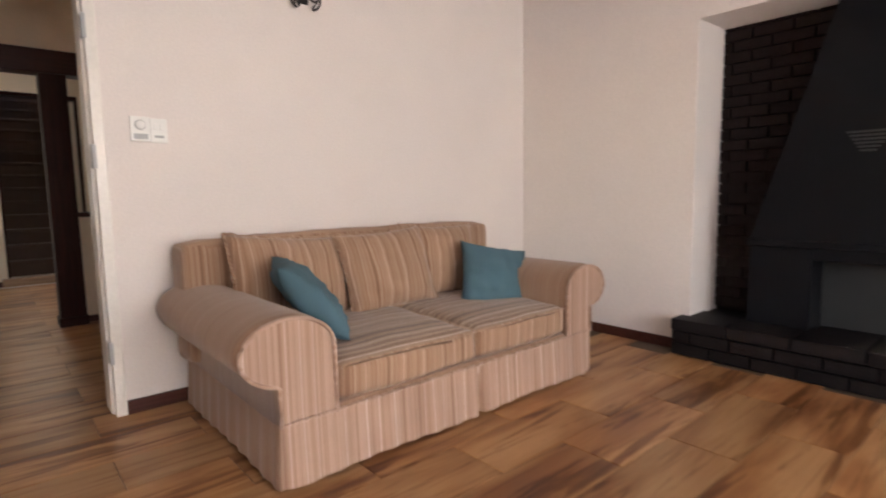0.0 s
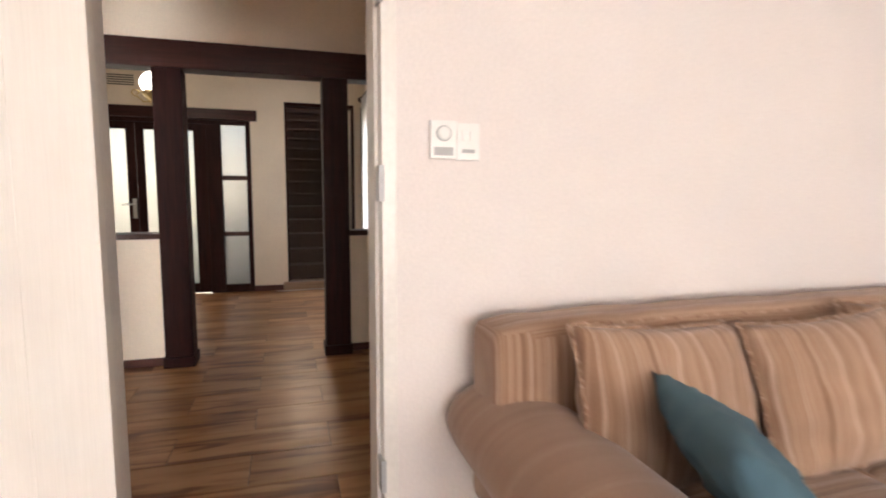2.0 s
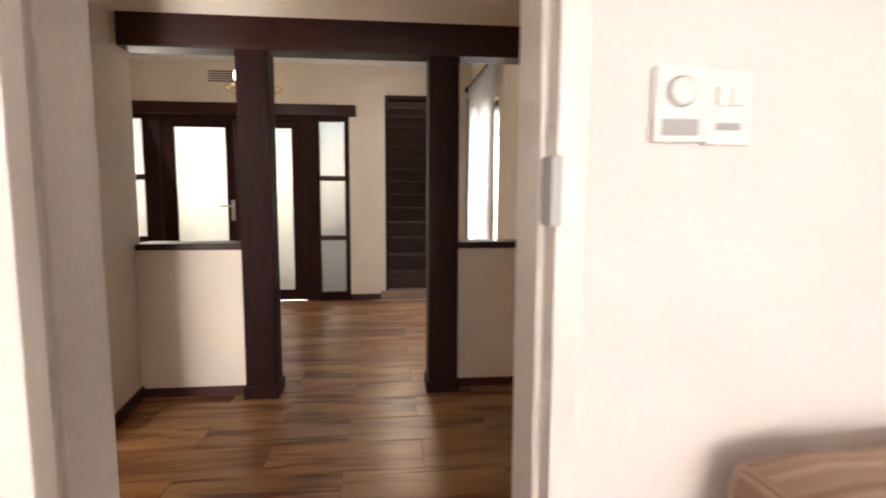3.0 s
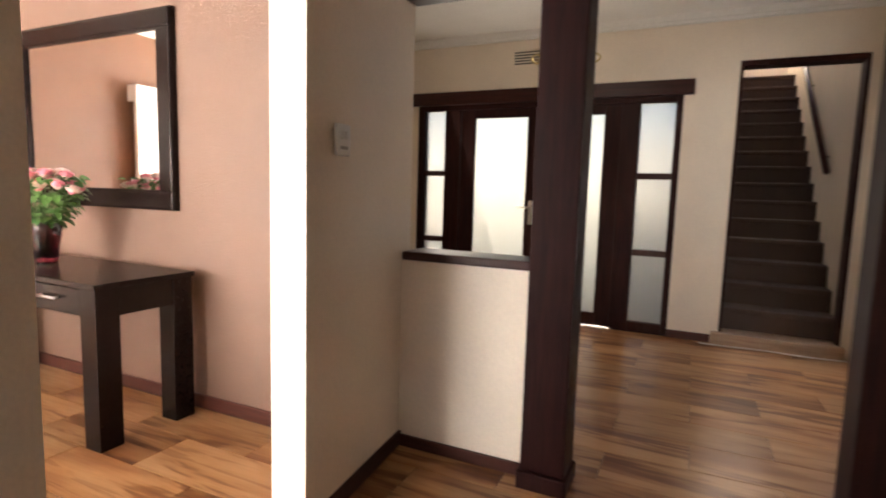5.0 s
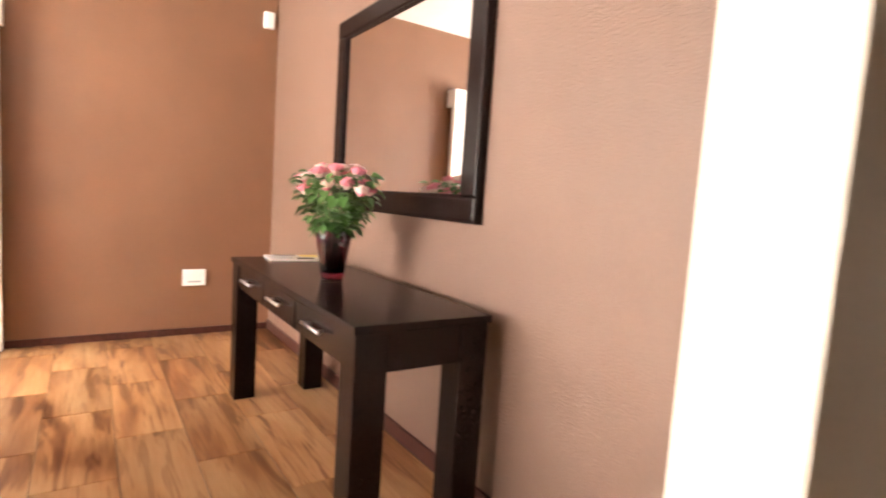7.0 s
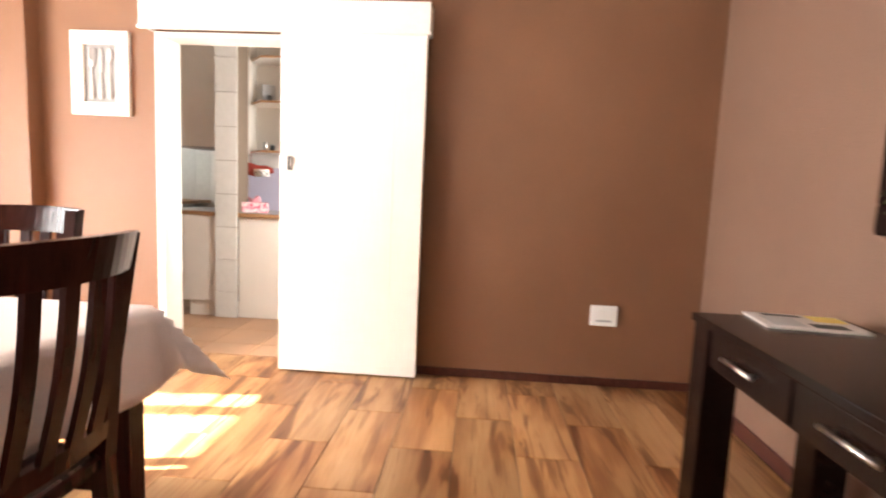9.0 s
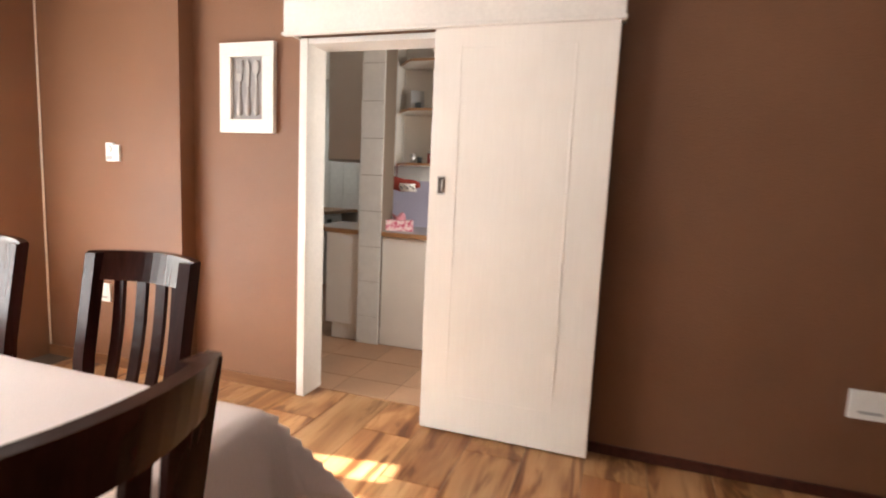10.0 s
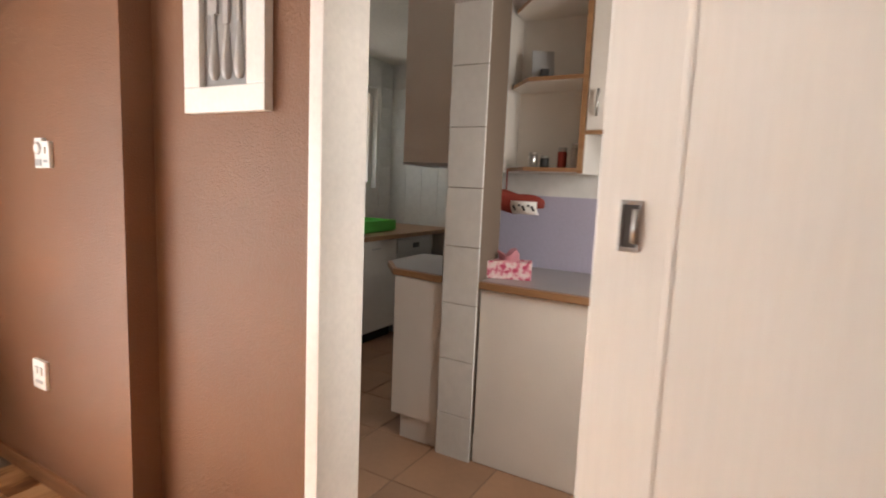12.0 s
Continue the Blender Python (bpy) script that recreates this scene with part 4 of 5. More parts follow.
for e in (-1, 1):
    f = lathe("finial", [(0.001, 0), (0.02, 0.004), (0.024, 0.014), (0.016, 0.022), (0.034, 0.05), (0.036, 0.062), (0.022, 0.085), (0.001, 0.095)], M_MAHOGANY, rod, 16)
    f.matrix_basis = pose(0, 0.74 if e > 0 else -0.78, 0, -90 * e, 0, 0)
    boxes("bracket", [(-0.012, 0.065, e * 0.68 - 0.012, e * 0.68 + 0.012, -0.02, 0.02)], M_MAHOGANY, rod, bevel=0.003)
window("window_2", pose(0.905, 7.925, 0.1, 0, 0, 90), 1.15, 2.0, M_MAHOGANY, "dark framed window behind a sheer curtain", 1)
leaf = root("glazed_door", pose(0.80, 8.62, 0), "dark timber glazed door leaf folded back beside the curtain", "door")
boxes("stile", [(-0.035, 0.035, -0.06, 0.06, 0.02, 2.3)], M_MAHOGANY, leaf, bevel=0.005)
tube("handle", [(-0.03, -0.01, 1.2), (-0.075, -0.01, 1.2), (-0.08, -0.10, 1.2)], 0.009, M_STEEL, leaf)

phone = root("intercom_phone", pose(0.84, 6.02, 1.53, 0, 0, -90), "white plastic intercom handset on the wall", "intercom")
boxes("cradle", [(-0.045, 0.045, -0.035, 0, -0.12, 0.12)], M_PLASTIC, phone, bevel=0.008)
boxes("handset", [(-0.028, 0.022, -0.065, -0.035, -0.11, 0.115)], M_PLASTIC, phone, bevel=0.010)
plate("light_switch", pose(0.84, 6.0, 1.345, 0, 0, -90), 0.075, 0.11, "white plastic switch plate below the intercom")
plate("light_switch", pose(-1.577, 5.375, 1.395, 0, 0, 90), 0.075, 0.11, "white plastic switch plate on the hall wall")

# ---- dining room ----
def console():
    r = root("console_table", pose(-3.58, 5.48, 0), "espresso brown console table with three drawers", "table")
    boxes("top", [(-0.82, 0.82, -0.26, 0.26, 0.748, 0.775)], M_ESPRESSO, r, bevel=0.004)
    boxes("apron", [(-0.70, 0.70, -0.232, -0.214, 0.615, 0.748), (-0.80, -0.782, -0.15, 0.15, 0.615, 0.748), (0.782, 0.80, -0.15, 0.15, 0.615, 0.748), (-0.70, 0.70, 0.224, 0.242, 0.615, 0.748)], M_ESPRESSO, r)
    for x in (-0.755, 0.755):
        for y in (-0.195, 0.195):
            boxes("leg", [(x - 0.056, x + 0.056, y - 0.056, y + 0.056, 0, 0.748)], M_ESPRESSO, r, bevel=0.004)
    for k, cx in enumerate((-0.463, 0.0, 0.463)):
        d = boxes("drawer", [(cx - 0.225, cx + 0.225, -0.243, -0.230, 0.625, 0.741)], M_ESPRESSO, r, bevel=0.003)
        tube("handle", [(cx - 0.085, -0.267, 0.688), (cx + 0.085, -0.267, 0.688)], 0.007, M_STEEL, d)
        for e in (-1, 1):
            tube("stem", [(cx + e * 0.06, -0.242, 0.688), (cx + e * 0.06, -0.267, 0.688)], 0.005, M_STEEL, d)
    return r


console()


def mirror():
    r = root("wall_mirror", pose(-3.668, YM, 1.083), "large wall mirror in a dark brown frame", "mirror")
    w, h = 0.710, 1.055
    for name, pts in (("frame_rail", (-w, w, 0, 0.095)), ("frame_rail", (-w, w, h - 0.095, h)), ("frame_stile", (-w, -w + 0.1, 0.095, h - 0.095)), ("frame_stile", (w - 0.1, w, 0.095, h - 0.095))):
        xa, xb, za, zb = pts
        boxes(name, [(xa, xb, -0.042, 0, za, zb)], M_ESPRESSO, r, bevel=0.010)
    boxes("inner_bead", [(-w + 0.097, w - 0.097, -0.036, -0.012, 0.088, 0.105), (-w + 0.097, w - 0.097, -0.036, -0.012, h - 0.105, h - 0.088), (-w + 0.093, -w + 0.11, -0.036, -0.012, 0.105, h - 0.105), (w - 0.11, w - 0.093, -0.036, -0.012, 0.105, h - 0.105)], M_ESPRESSO, r, bevel=0.004)
    boxes("outer_bead", [(-w - 0.006, w + 0.006, -0.03, -0.002, -0.006, 0.004), (-w - 0.006, w + 0.006, -0.03, -0.002, h - 0.004, h + 0.006), (-w - 0.006, -w + 0.004, -0.03, -0.002, 0.004, h - 0.004), (w - 0.004, w + 0.006, -0.03, -0.002, 0.004, h - 0.004)], M_ESPRESSO, r)
    boxes("glass", [(-w + 0.1, w - 0.1, -0.022, -0.008, 0.095, h - 0.095)], M_MIRROR, r)
    return r


mirror()


def bouquet():
    r = root("rose_vase", pose(-3.54, 5.46, 0.775) @ Matrix.Diagonal((0.92, 0.92, 1.02, 1)), "plum glass vase of pink roses on the console", "vase")
    outer = [(0.001, 0.014), (0.05, 0.014), (0.056, 0.03), (0.066, 0.09), (0.078, 0.16), (0.082, 0.20), (0.078, 0.218), (0.084, 0.225)]
    inner = [(0.079, 0.224), (0.073, 0.215), (0.076, 0.198), (0.071, 0.158), (0.059, 0.09), (0.048, 0.04), (0.001, 0.036)]
    lathe("glass_body", outer + inner, M_PURPLE, r, 32)
    lathe("glass_foot", [(0.001, 0.0), (0.053, 0.0), (0.055, 0.004), (0.052, 0.014), (0.001, 0.014)], M_CLEAR, r, 32)
    tube("ribbon_loop", [(0.072, 0.0, 0.205), (0.10, 0.01, 0.215), (0.115, 0.012, 0.19), (0.108, 0.01, 0.165), (0.08, 0.0, 0.17)], 0.009, M_DARK, r)
    rng = random.Random(5)
    heads = []
    for k in range(24):
        a = k * 2.4
        q = 0.035 + 0.20 * math.sqrt((k + 0.5) / 24)
        heads.append(Vector((q * math.cos(a) * 1.02, q * math.sin(a) * 0.72, 0.455 - 0.20 * q * q / 0.055 * 0.35 + rng.uniform(-0.02, 0.03))))
    for k, h in enumerate(heads):
        tube("stem", [(h.x * 0.12, h.y * 0.12, 0.05), (h.x * 0.3, h.y * 0.3, 0.22), (h.x * 0.8, h.y * 0.8, 0.36), h - Vector((0, 0, 0.02))], 0.0032, M_STEM, r, sides=5)
        bm = bmesh.new()
        tilt = Vector((h.x * 1.6, h.y * 1.6, 1)).normalized()
        ax = tilt.orthogonal().normalized()
        ay = tilt.cross(ax)
        for layer in range(4):
            count = 3 + layer
            for j in range(count):
                t0 = j * 2 * math.pi / count + layer * 0.7 + k
                rad = 0.008 + layer * 0.0062
                tall = 0.040 - layer * 0.003
                prev = None
                for c in range(6):
                    ph = t0 + (c / 5 - 0.5) * (2.3 - layer * 0.2)
                    dr = ax * math.cos(ph) + ay * math.sin(ph)
                    edge = 1 - (abs(c - 2.5) / 2.5) ** 2 * 0.35
                    col = [bm.verts.new(h + dr * rad * 0.35 - tilt * 0.008), bm.verts.new(h + dr * rad * 1.0 + tilt * tall * 0.45 * edge), bm.verts.new(h + dr * rad * (1.0 + 0.22 * layer / 2) + tilt * tall * edge)]
                    if prev:
                        for q in range(2):
                            f = bm.faces.new((prev[q], col[q], col[q + 1], prev[q + 1]))
                            f.material_index = 1 if (layer == 3 and q == 0) or k % 5 == 2 and layer > 1 else 0
                    prev = col
        finish("rose", bm, [M_ROSE, M_ROSE_PALE] if k % 3 else [M_ROSE_PALE, M_ROSE], r, smooth=True)
    bm = bmesh.new()
    for k in range(430):
        a = rng.uniform(0, 2 * math.pi)
        z = rng.uniform(0.20, 0.46)
        reach = 0.07 + 0.16 * min(1, (z - 0.18) / 0.18)
        q = reach * math.sqrt(rng.uniform(0.15, 1))
        c = Vector((q * math.cos(a), q * math.sin(a) * 0.78, z))
        out = Vector((math.cos(a), math.sin(a), rng.uniform(-0.7, 0.5))).normalized()
        side = out.cross(Vector((rng.uniform(-0.4, 0.4), rng.uniform(-0.4, 0.4), 1))).normalized()
        up = side.cross(out)
        ln = rng.uniform(0.035, 0.06)
        wd = ln * 0.42
        rows = []
        for s, wk in ((0, 0.1), (0.25, 0.8), (0.5, 1.0), (0.78, 0.62), (1, 0.05)):
            p = c + out * ln * s - up * 0.25 * ln * s * s
            rows.append([bm.verts.new(p - side * wd * wk + up * wd * 0.3 * wk), bm.verts.new(p), bm.verts.new(p + side * wd * wk + up * wd * 0.3 * wk)])
        for u, v in zip(rows, rows[1:]):
            bm.faces.new((u[0], u[1], v[1], v[0]))
            bm.faces.new((u[1], u[2], v[2], v[1]))
    f = finish("foliage", bm, M_LEAF, r, smooth=True)
    f["kind"] = "stuff"
    return r


bouquet()
mag = root("magazine", pose(-4.30, 5.54, 0.775, 0, 0, 84), "printed magazine lying on the console table", "magazine")
boxes("pages", [(-0.15, 0.15, -0.105, 0.105, 0, 0.007)], M_WHITE, mag, bevel=0.001)
boxes("cover", [(-0.15, 0.15, -0.105, 0.105, 0.007, 0.0085)], M_PAGE, mag)
boxes("print_block", [(0.04, 0.14, 0.01, 0.095, 0.0085, 0.0095)], M_YELLOW, mag)
boxes("print_block", [(-0.12, -0.02, -0.08, 0.05, 0.0085, 0.0095)], M_GREYPLASTIC, mag)
boxes("print_block", [(0.0, 0.10, -0.09, -0.03, 0.0085, 0.0095)], M_DARK, mag)
boxes("print_block", [(-0.10, 0.02, 0.062, 0.09, 0.0085, 0.0095)], M_DARK, mag)

plate("wall_socket", pose(XB, 5.243, 0.443, 0, 0, 90), 0.16, 0.125, "white plastic double wall socket on the brown wall")
plate("wall_socket", pose(-5.64, 1.03, 0.492, 0, 0, 90), 0.105, 0.12, "white plastic wall socket on the brown pier")
plate("light_switch", pose(-5.64, 1.118, 1.395, 0, 0, 90), 0.06, 0.115, "white plastic dimmer plate on the brown pier", dial=True)
plate("light_switch", pose(-5.64, 1.172, 1.39, 0, 0, 90), 0.055, 0.10, "white plastic switch plate on the brown pier", toggles=1)
box_unit = boxes("sensor_box", [(XB, XB + 0.05, 5.70, 5.775, 2.40, 2.52)], M_PLASTIC, bevel=0.008)
tagged(box_unit, "white plastic alarm sensor in the wall corner", "sensor")


def cutlery_picture():
    r = root("framed_picture", pose(XB, 2.0725, 1.535, 0, 0, 90), "white framed relief of fork, knife and spoon", "picture")
    w, h, a = 0.186, 0.508, 0.078
    boxes("frame", [(-w, w, -0.032, 0, 0, a), (-w, w, -0.032, 0, h - a, h), (-w, -w + a, -0.032, 0, a, h - a), (w - a, w, -0.032, 0, a, h - a)], M_WHITE, r, bevel=0.003)
    boxes("board", [(-w + a, w - a, -0.012, 0, a, h - a)], M_MATTGREY, r)
    zt, zb = h - a - 0.02, a + 0.02
    grip = [(0.0001, 0), (0.012, 0.004), (0.019, 0.024), (0.0175, 0.05), (0.014, 0.09), (0.009, 0.14), (0.007, 0.17)]
    for cx, kind in ((-0.056, "fork"), (0.002, "knife"), (0.060, "spoon")):
        g = lathe(kind + "_grip", grip + [(0.0001, 0.172)], M_PEWTER, r, 14)
        g.matrix_basis = pose(cx, -0.013, zb)
        if kind == "fork":
            parts = [(cx - 0.020 + k * 0.0122, cx - 0.0115 + k * 0.0122, -0.022, -0.012, zt - 0.075, zt) for k in range(4)]
            boxes("fork_tines", parts + [(cx - 0.020, cx + 0.0195, -0.023, -0.012, zt - 0.115, zt - 0.075), (cx - 0.006, cx + 0.006, -0.022, -0.012, zb + 0.165, zt - 0.112)], M_PEWTER, r, bevel=0.002)
        elif kind == "knife":
            prism("knife_blade", [(cx - 0.010, zb + 0.165), (cx + 0.012, zb + 0.165), (cx + 0.014, zt - 0.03), (cx + 0.004, zt), (cx - 0.010, zt - 0.01)], "y", -0.022, -0.012, M_PEWTER, r, 0.002)
        else:
            outline = [(cx + 0.024 * math.cos(t) * (0.85 + 0.15 * math.sin(t)), zt - 0.045 + 0.045 * math.sin(t)) for t in [radians(k * 18) for k in range(20)]]
            prism("spoon_bowl", outline, "y", -0.024, -0.012, M_PEWTER, r, 0.004)
            boxes("spoon_neck", [(cx - 0.0055, cx + 0.0055, -0.021, -0.012, zb + 0.165, zt - 0.085)], M_PEWTER, r, bevel=0.002)
    return r


cutlery_picture()


def sliding_door(m, label, pull=True):
    """Leaf that fronts local +x, its width along local y."""
    r = root("sliding_door", m, label, "door", "white sliding doors")
    y0, y1, z0, z1 = -0.43, 0.43, 0.012, 2.05
    t = 0.052
    boxes("leaf", [(0, t, y0, y1, z0, z1)], M_DOOR, r, bevel=0.004)
    pa, pb, qa, qb = -0.300, 0.255, 0.20, 1.956
    bead = 0.012
    boxes("panel_moulding", [(t - 0.002, t + 0.0018, pa, pa + bead, qa, qb), (t - 0.002, t + 0.0018, pb - bead, pb, qa, qb), (t - 0.002, t + 0.0018, pa + bead, pb - bead, qa, qa + bead), (t - 0.002, t + 0.0018, pa + bead, pb - bead, qb - bead, qb)], M_DOOR, r, bevel=0.0015)
    boxes("ribbed_panel", [(t - 0.002, t + 0.0006, pa + bead + 0.012, pb - bead - 0.012, qa + bead + 0.012, qb - bead - 0.012)], M_RIB, r)
    if pull:
        boxes("pull_rim", [(t - 0.002, t + 0.003, -0.3870, -0.3815, 1.238, 1.332), (t - 0.002, t + 0.003, -0.3525, -0.3470, 1.238, 1.332), (t - 0.002, t + 0.003, -0.3815, -0.3525, 1.238, 1.246), (t - 0.002, t + 0.003, -0.3815, -0.3525, 1.324, 1.332)], M_STEEL, r, bevel=0.001)
        boxes("pull_dish", [(t - 0.002, t + 0.0008, -0.3815, -0.3525, 1.246, 1.324)], M_DISH, r)
        tube("pull_lip", [(t + 0.003, -0.358, 1.254), (t + 0.005, -0.358, 1.285), (t + 0.003, -0.358, 1.316)], 0.006, M_STEEL, r)
    return r


# The pull's dish is flat; dark colour stands in for shade in a recess.
M_DISH = paint("shaded_pull_steel", (0.12, 0.115, 0.11), 0.4, 200, 0.05, metal=0.8)


def grained_white(name, rib=0.0):
    """White painted woodgrain, with fine vertical ribs where asked."""
    m, nt, b = material(name)
    co = coords(nt, (220, 220, 6))
    n1 = node(nt, "ShaderNodeTexNoise", Scale=1.0, Detail=4.0, Distortion=0.4)
    n2 = node(nt, "ShaderNodeTexNoise", Scale=2.2, Detail=3.0)
    nt.links.new(co, n1.inputs[0])
    nt.links.new(coords(nt), n2.inputs[0])
    mix = nt.nodes.new("ShaderNodeMixRGB")
    mix.blend_type, mix.inputs[0].default_value = "MULTIPLY", 1.0
    nt.links.new(ramp(nt, n1.outputs[0], [(0.3, (0.86, 0.815, 0.755)), (0.7, (0.90, 0.855, 0.795))]), mix.inputs[1])
    nt.links.new(ramp(nt, n2.outputs[0], [(0.3, (0.94, 0.935, 0.93)), (0.7, (1, 1, 1))]), mix.inputs[2])
    nt.links.new(mix.outputs[0], b.inputs["Base Color"])
    b.inputs["Roughness"].default_value = 0.42
    bump = node(nt, "ShaderNodeBump", Strength=0.12, Distance=0.001)
    nt.links.new(n1.outputs[0], bump.inputs["Height"])
    if rib:
        wave = node(nt, "ShaderNodeTexWave", Scale=1.0, Distortion=0.6, Detail=1.0)
        wave.bands_direction = "Y"
        nt.links.new(coords(nt, (1, rib, 0.4)), wave.inputs[0])
        ribs = node(nt, "ShaderNodeBump", Strength=0.16, Distance=0.0015)
        nt.links.new(wave.outputs["Fac"], ribs.inputs["Height"])
        nt.links.new(bump.outputs[0], ribs.inputs["Normal"])
        bump = ribs
    nt.links.new(bump.outputs[0], b.inputs["Normal"])
    return m


M_DOOR, M_RIB = grained_white("white_woodgrain_door"), grained_white("white_ribbed_door_panel", 34.0)
sliding_door(pose(-5.685, 3.68, 0), "white grained sliding door half covering the kitchen doorway")
sliding_door(pose(-1.057, 3.412, 0, 0, 0, -90), "white grained sliding door pushed open along the living room wall", False)
pel = root("door_pelmet", pose(-5.75, 3.2625, 2.035), "white painted pelmet box over the sliding door", "pelmet")
boxes("fascia", [(0.118, 0.14, -0.8625, 0.8625, 0.015, 0.165), (0, 0.118, -0.8625, -0.845, 0.015, 0.165), (0, 0.118, 0.845, 0.8625, 0.015, 0.165), (0, 0.14, -0.8625, 0.8625, 0.165, 0.18)], M_WHITE, pel, bevel=0.003)
boxes("lip", [(0.112, 0.148, -0.87, 0.87, 0, 0.018)], M_WHITE, pel, bevel=0.004)
boxes("track", [(0.07, 0.11, -0.84, 0.84, 0.05, 0.075)], M_STEEL, pel)
structure(boxes("trim_kitchen_door", [(-5.92, -5.725, 2.425, 2.475, 0, 2.05), (-5.92, -5.73, 3.285, 3.335, 0, 2.05), (-5.92, -5.73, 2.475, 3.285, 2.02, 2.05)], M_WHITE, bevel=0.004), "white painted timber door lining")


def dining_table():
    r = root("dining_table", pose(-3.50, 2.41, 0), "dining table under a long beige satin cloth", "table")
    hx, hy, z = 0.61, 1.01, 0.755
    boxes("top", [(-hx, hx, -hy, hy, z - 0.035, z - 0.004)], M_CHAIR, r, bevel=0.004)
    for sx in (-1, 1):
        for sy in (-1, 1):
            boxes("leg", [(sx * (hx - 0.06) - 0.04, sx * (hx - 0.06) + 0.04, sy * (hy - 0.06) - 0.04, sy * (hy - 0.06) + 0.04, 0, z - 0.035)], M_CHAIR, r, bevel=0.006)
    bm = bmesh.new()
    over, step = 0.27, 0.03
    nx, ny = int((2 * (hx + over)) / step), int((2 * (hy + over)) / step)
    g = []
    for i in range(nx + 1):
        row = []
        for j in range(ny + 1):
            x, y = -(hx + over) + i * 2 * (hx + over) / nx, -(hy + over) + j * 2 * (hy + over) / ny
            cx, cy = max(-hx, min(hx, x)), max(-hy, min(hy, y))
            dx, dy = x - cx, y - cy
            d = math.hypot(dx, dy)
            if d < 1e-6:
                row.append(bm.verts.new((x, y, z + 0.002 * noise.noise(Vector((x * 3, y * 3, 0))))))
                continue
            ux, uy = dx / d, dy / d
            along = x * uy - y * ux
            flare = 0.012 + 0.18 * d * (0.55 + 0.55 * math.sin(along * 9 + 2.0 * noise.noise(Vector((x, y, 5)) * 2)))
            if dx and dy:
                flare += 0.42 * d * (2 * abs(ux * uy))
            row.append(bm.verts.new((cx + ux * flare, cy + uy * flare, z - max(0.0, d - 0.012) * (0.97 if not (dx and dy) else 0.80))))
        g.append(row)
    for a, b in zip(g, g[1:]):
        for j in range(ny):
            bm.faces.new((a[j], b[j], b[j + 1], a[j + 1]))
    c = finish("tablecloth", bm, M_CLOTH, r, smooth=True)
    mod = c.modifiers.new("thickness", "SOLIDIFY")
    mod.thickness = 0.003
    return r


dining_table()


def dining_chair():
    """Faces +y; the back stands at -y."""
    r = root("dining_chair", pose(0, 0, 0), "dark mahogany dining chair with a slatted back", "chair", "chairs round the dining table")
    w = 0.208
    for x in (-1, 1):
        bm = bmesh.new()
        pts = [(-0.27, 0.0), (-0.20, 0.25), (-0.19, 0.46), (-0.21, 0.70), (-0.265, 1.03)]
        rings = []
        for y, z in pts:
            t = 0.021
            cx = x * (w - 0.02)
            rings.append([bm.verts.new(p) for p in ((cx - t, y - t, z), (cx + t, y - t, z), (cx + t, y + t, z), (cx - t, y + t, z))])
        for u, v in zip(rings, rings[1:]):
            for k in range(4):
                bm.faces.new((u[k], u[(k + 1) % 4], v[(k + 1) % 4], v[k]))
        bm.faces.new(rings[0])
        bm.faces.new(rings[-1])
        finish("back_post", bm, M_CHAIR, r)
        boxes("front_leg", [(x * (w - 0.02) - 0.02, x * (w - 0.02) + 0.02, 0.17, 0.21, 0, 0.43)], M_CHAIR, r, bevel=0.004)
    boxes("seat", [(-w - 0.01, w + 0.01, -0.20, 0.23, 0.43, 0.475)], M_CHAIR, r, bevel=0.012)
    boxes("apron", [(-w + 0.02, w - 0.02, 0.18, 0.20, 0.37, 0.43), (-w + 0.01, -w + 0.03, -0.18, 0.18, 0.37, 0.43), (w - 0.03, w - 0.01, -0.18, 0.18, 0.37, 0.43)], M_CHAIR, r)

    def curved(name, x0, x1, zs, bow, th):
        """Rail bowed backwards between the posts, given (z, y) of its lower and upper edge."""
        bm = bmesh.new()
        n = 14
        rings = []
        for i in range(n + 1):
            u = i / n
            x = x0 + (x1 - x0) * u
            q = -bow * (1 - (2 * x / (2 * w)) ** 2)
            arch = 0.005 * (1 - (x / w) ** 2)
            (za, ya), (zb, yb) = zs
            rings.append([bm.verts.new(p) for p in ((x, ya + q - th, za), (x, ya + q + th, za), (x, yb + q + th, zb + arch), (x, yb + q - th, zb + arch))])
        for a, b in zip(rings, rings[1:]):
            for k in range(4):
                bm.faces.new((a[k], a[(k + 1) % 4], b[(k + 1) % 4], b[k]))
        bm.faces.new(rings[0])
        bm.faces.new(rings[-1])
        return finish(name, bm, M_CHAIR, r)
    curved("top_rail", -w - 0.004, w + 0.004, ((0.945, -0.25), (1.035, -0.27)), 0.055, 0.014)
    curved("lower_rail", -w + 0.03, w - 0.03, ((0.52, -0.195), (0.565, -0.20)), 0.03, 0.011)
    for k in range(4):
        x = (-1.5 + k) * 0.078
        bm = bmesh.new()
        rings = []
        for i in range(7):
            u = i / 6
            z = 0.55 + 0.40 * u
            bow = (0.03 + 0.025 * u) * (1 - (x / w) ** 2)
            y = -0.20 - 0.052 * u - bow - 0.012 * math.sin(u * math.pi)
            hw = 0.019
            rings.append([bm.verts.new(p) for p in ((x - hw, y - 0.007, z), (x + hw, y - 0.007, z), (x + hw, y + 0.007, z), (x - hw, y + 0.007, z))])
        for a, b in zip(rings, rings[1:]):
            for q in range(4):
                bm.faces.new((a[q], a[(q + 1) % 4], b[(q + 1) % 4], b[q]))
        bm.faces.new(rings[0])
        bm.faces.new(rings[-1])
        finish("slat", bm, M_CHAIR, r)
    return r


chair = dining_chair()
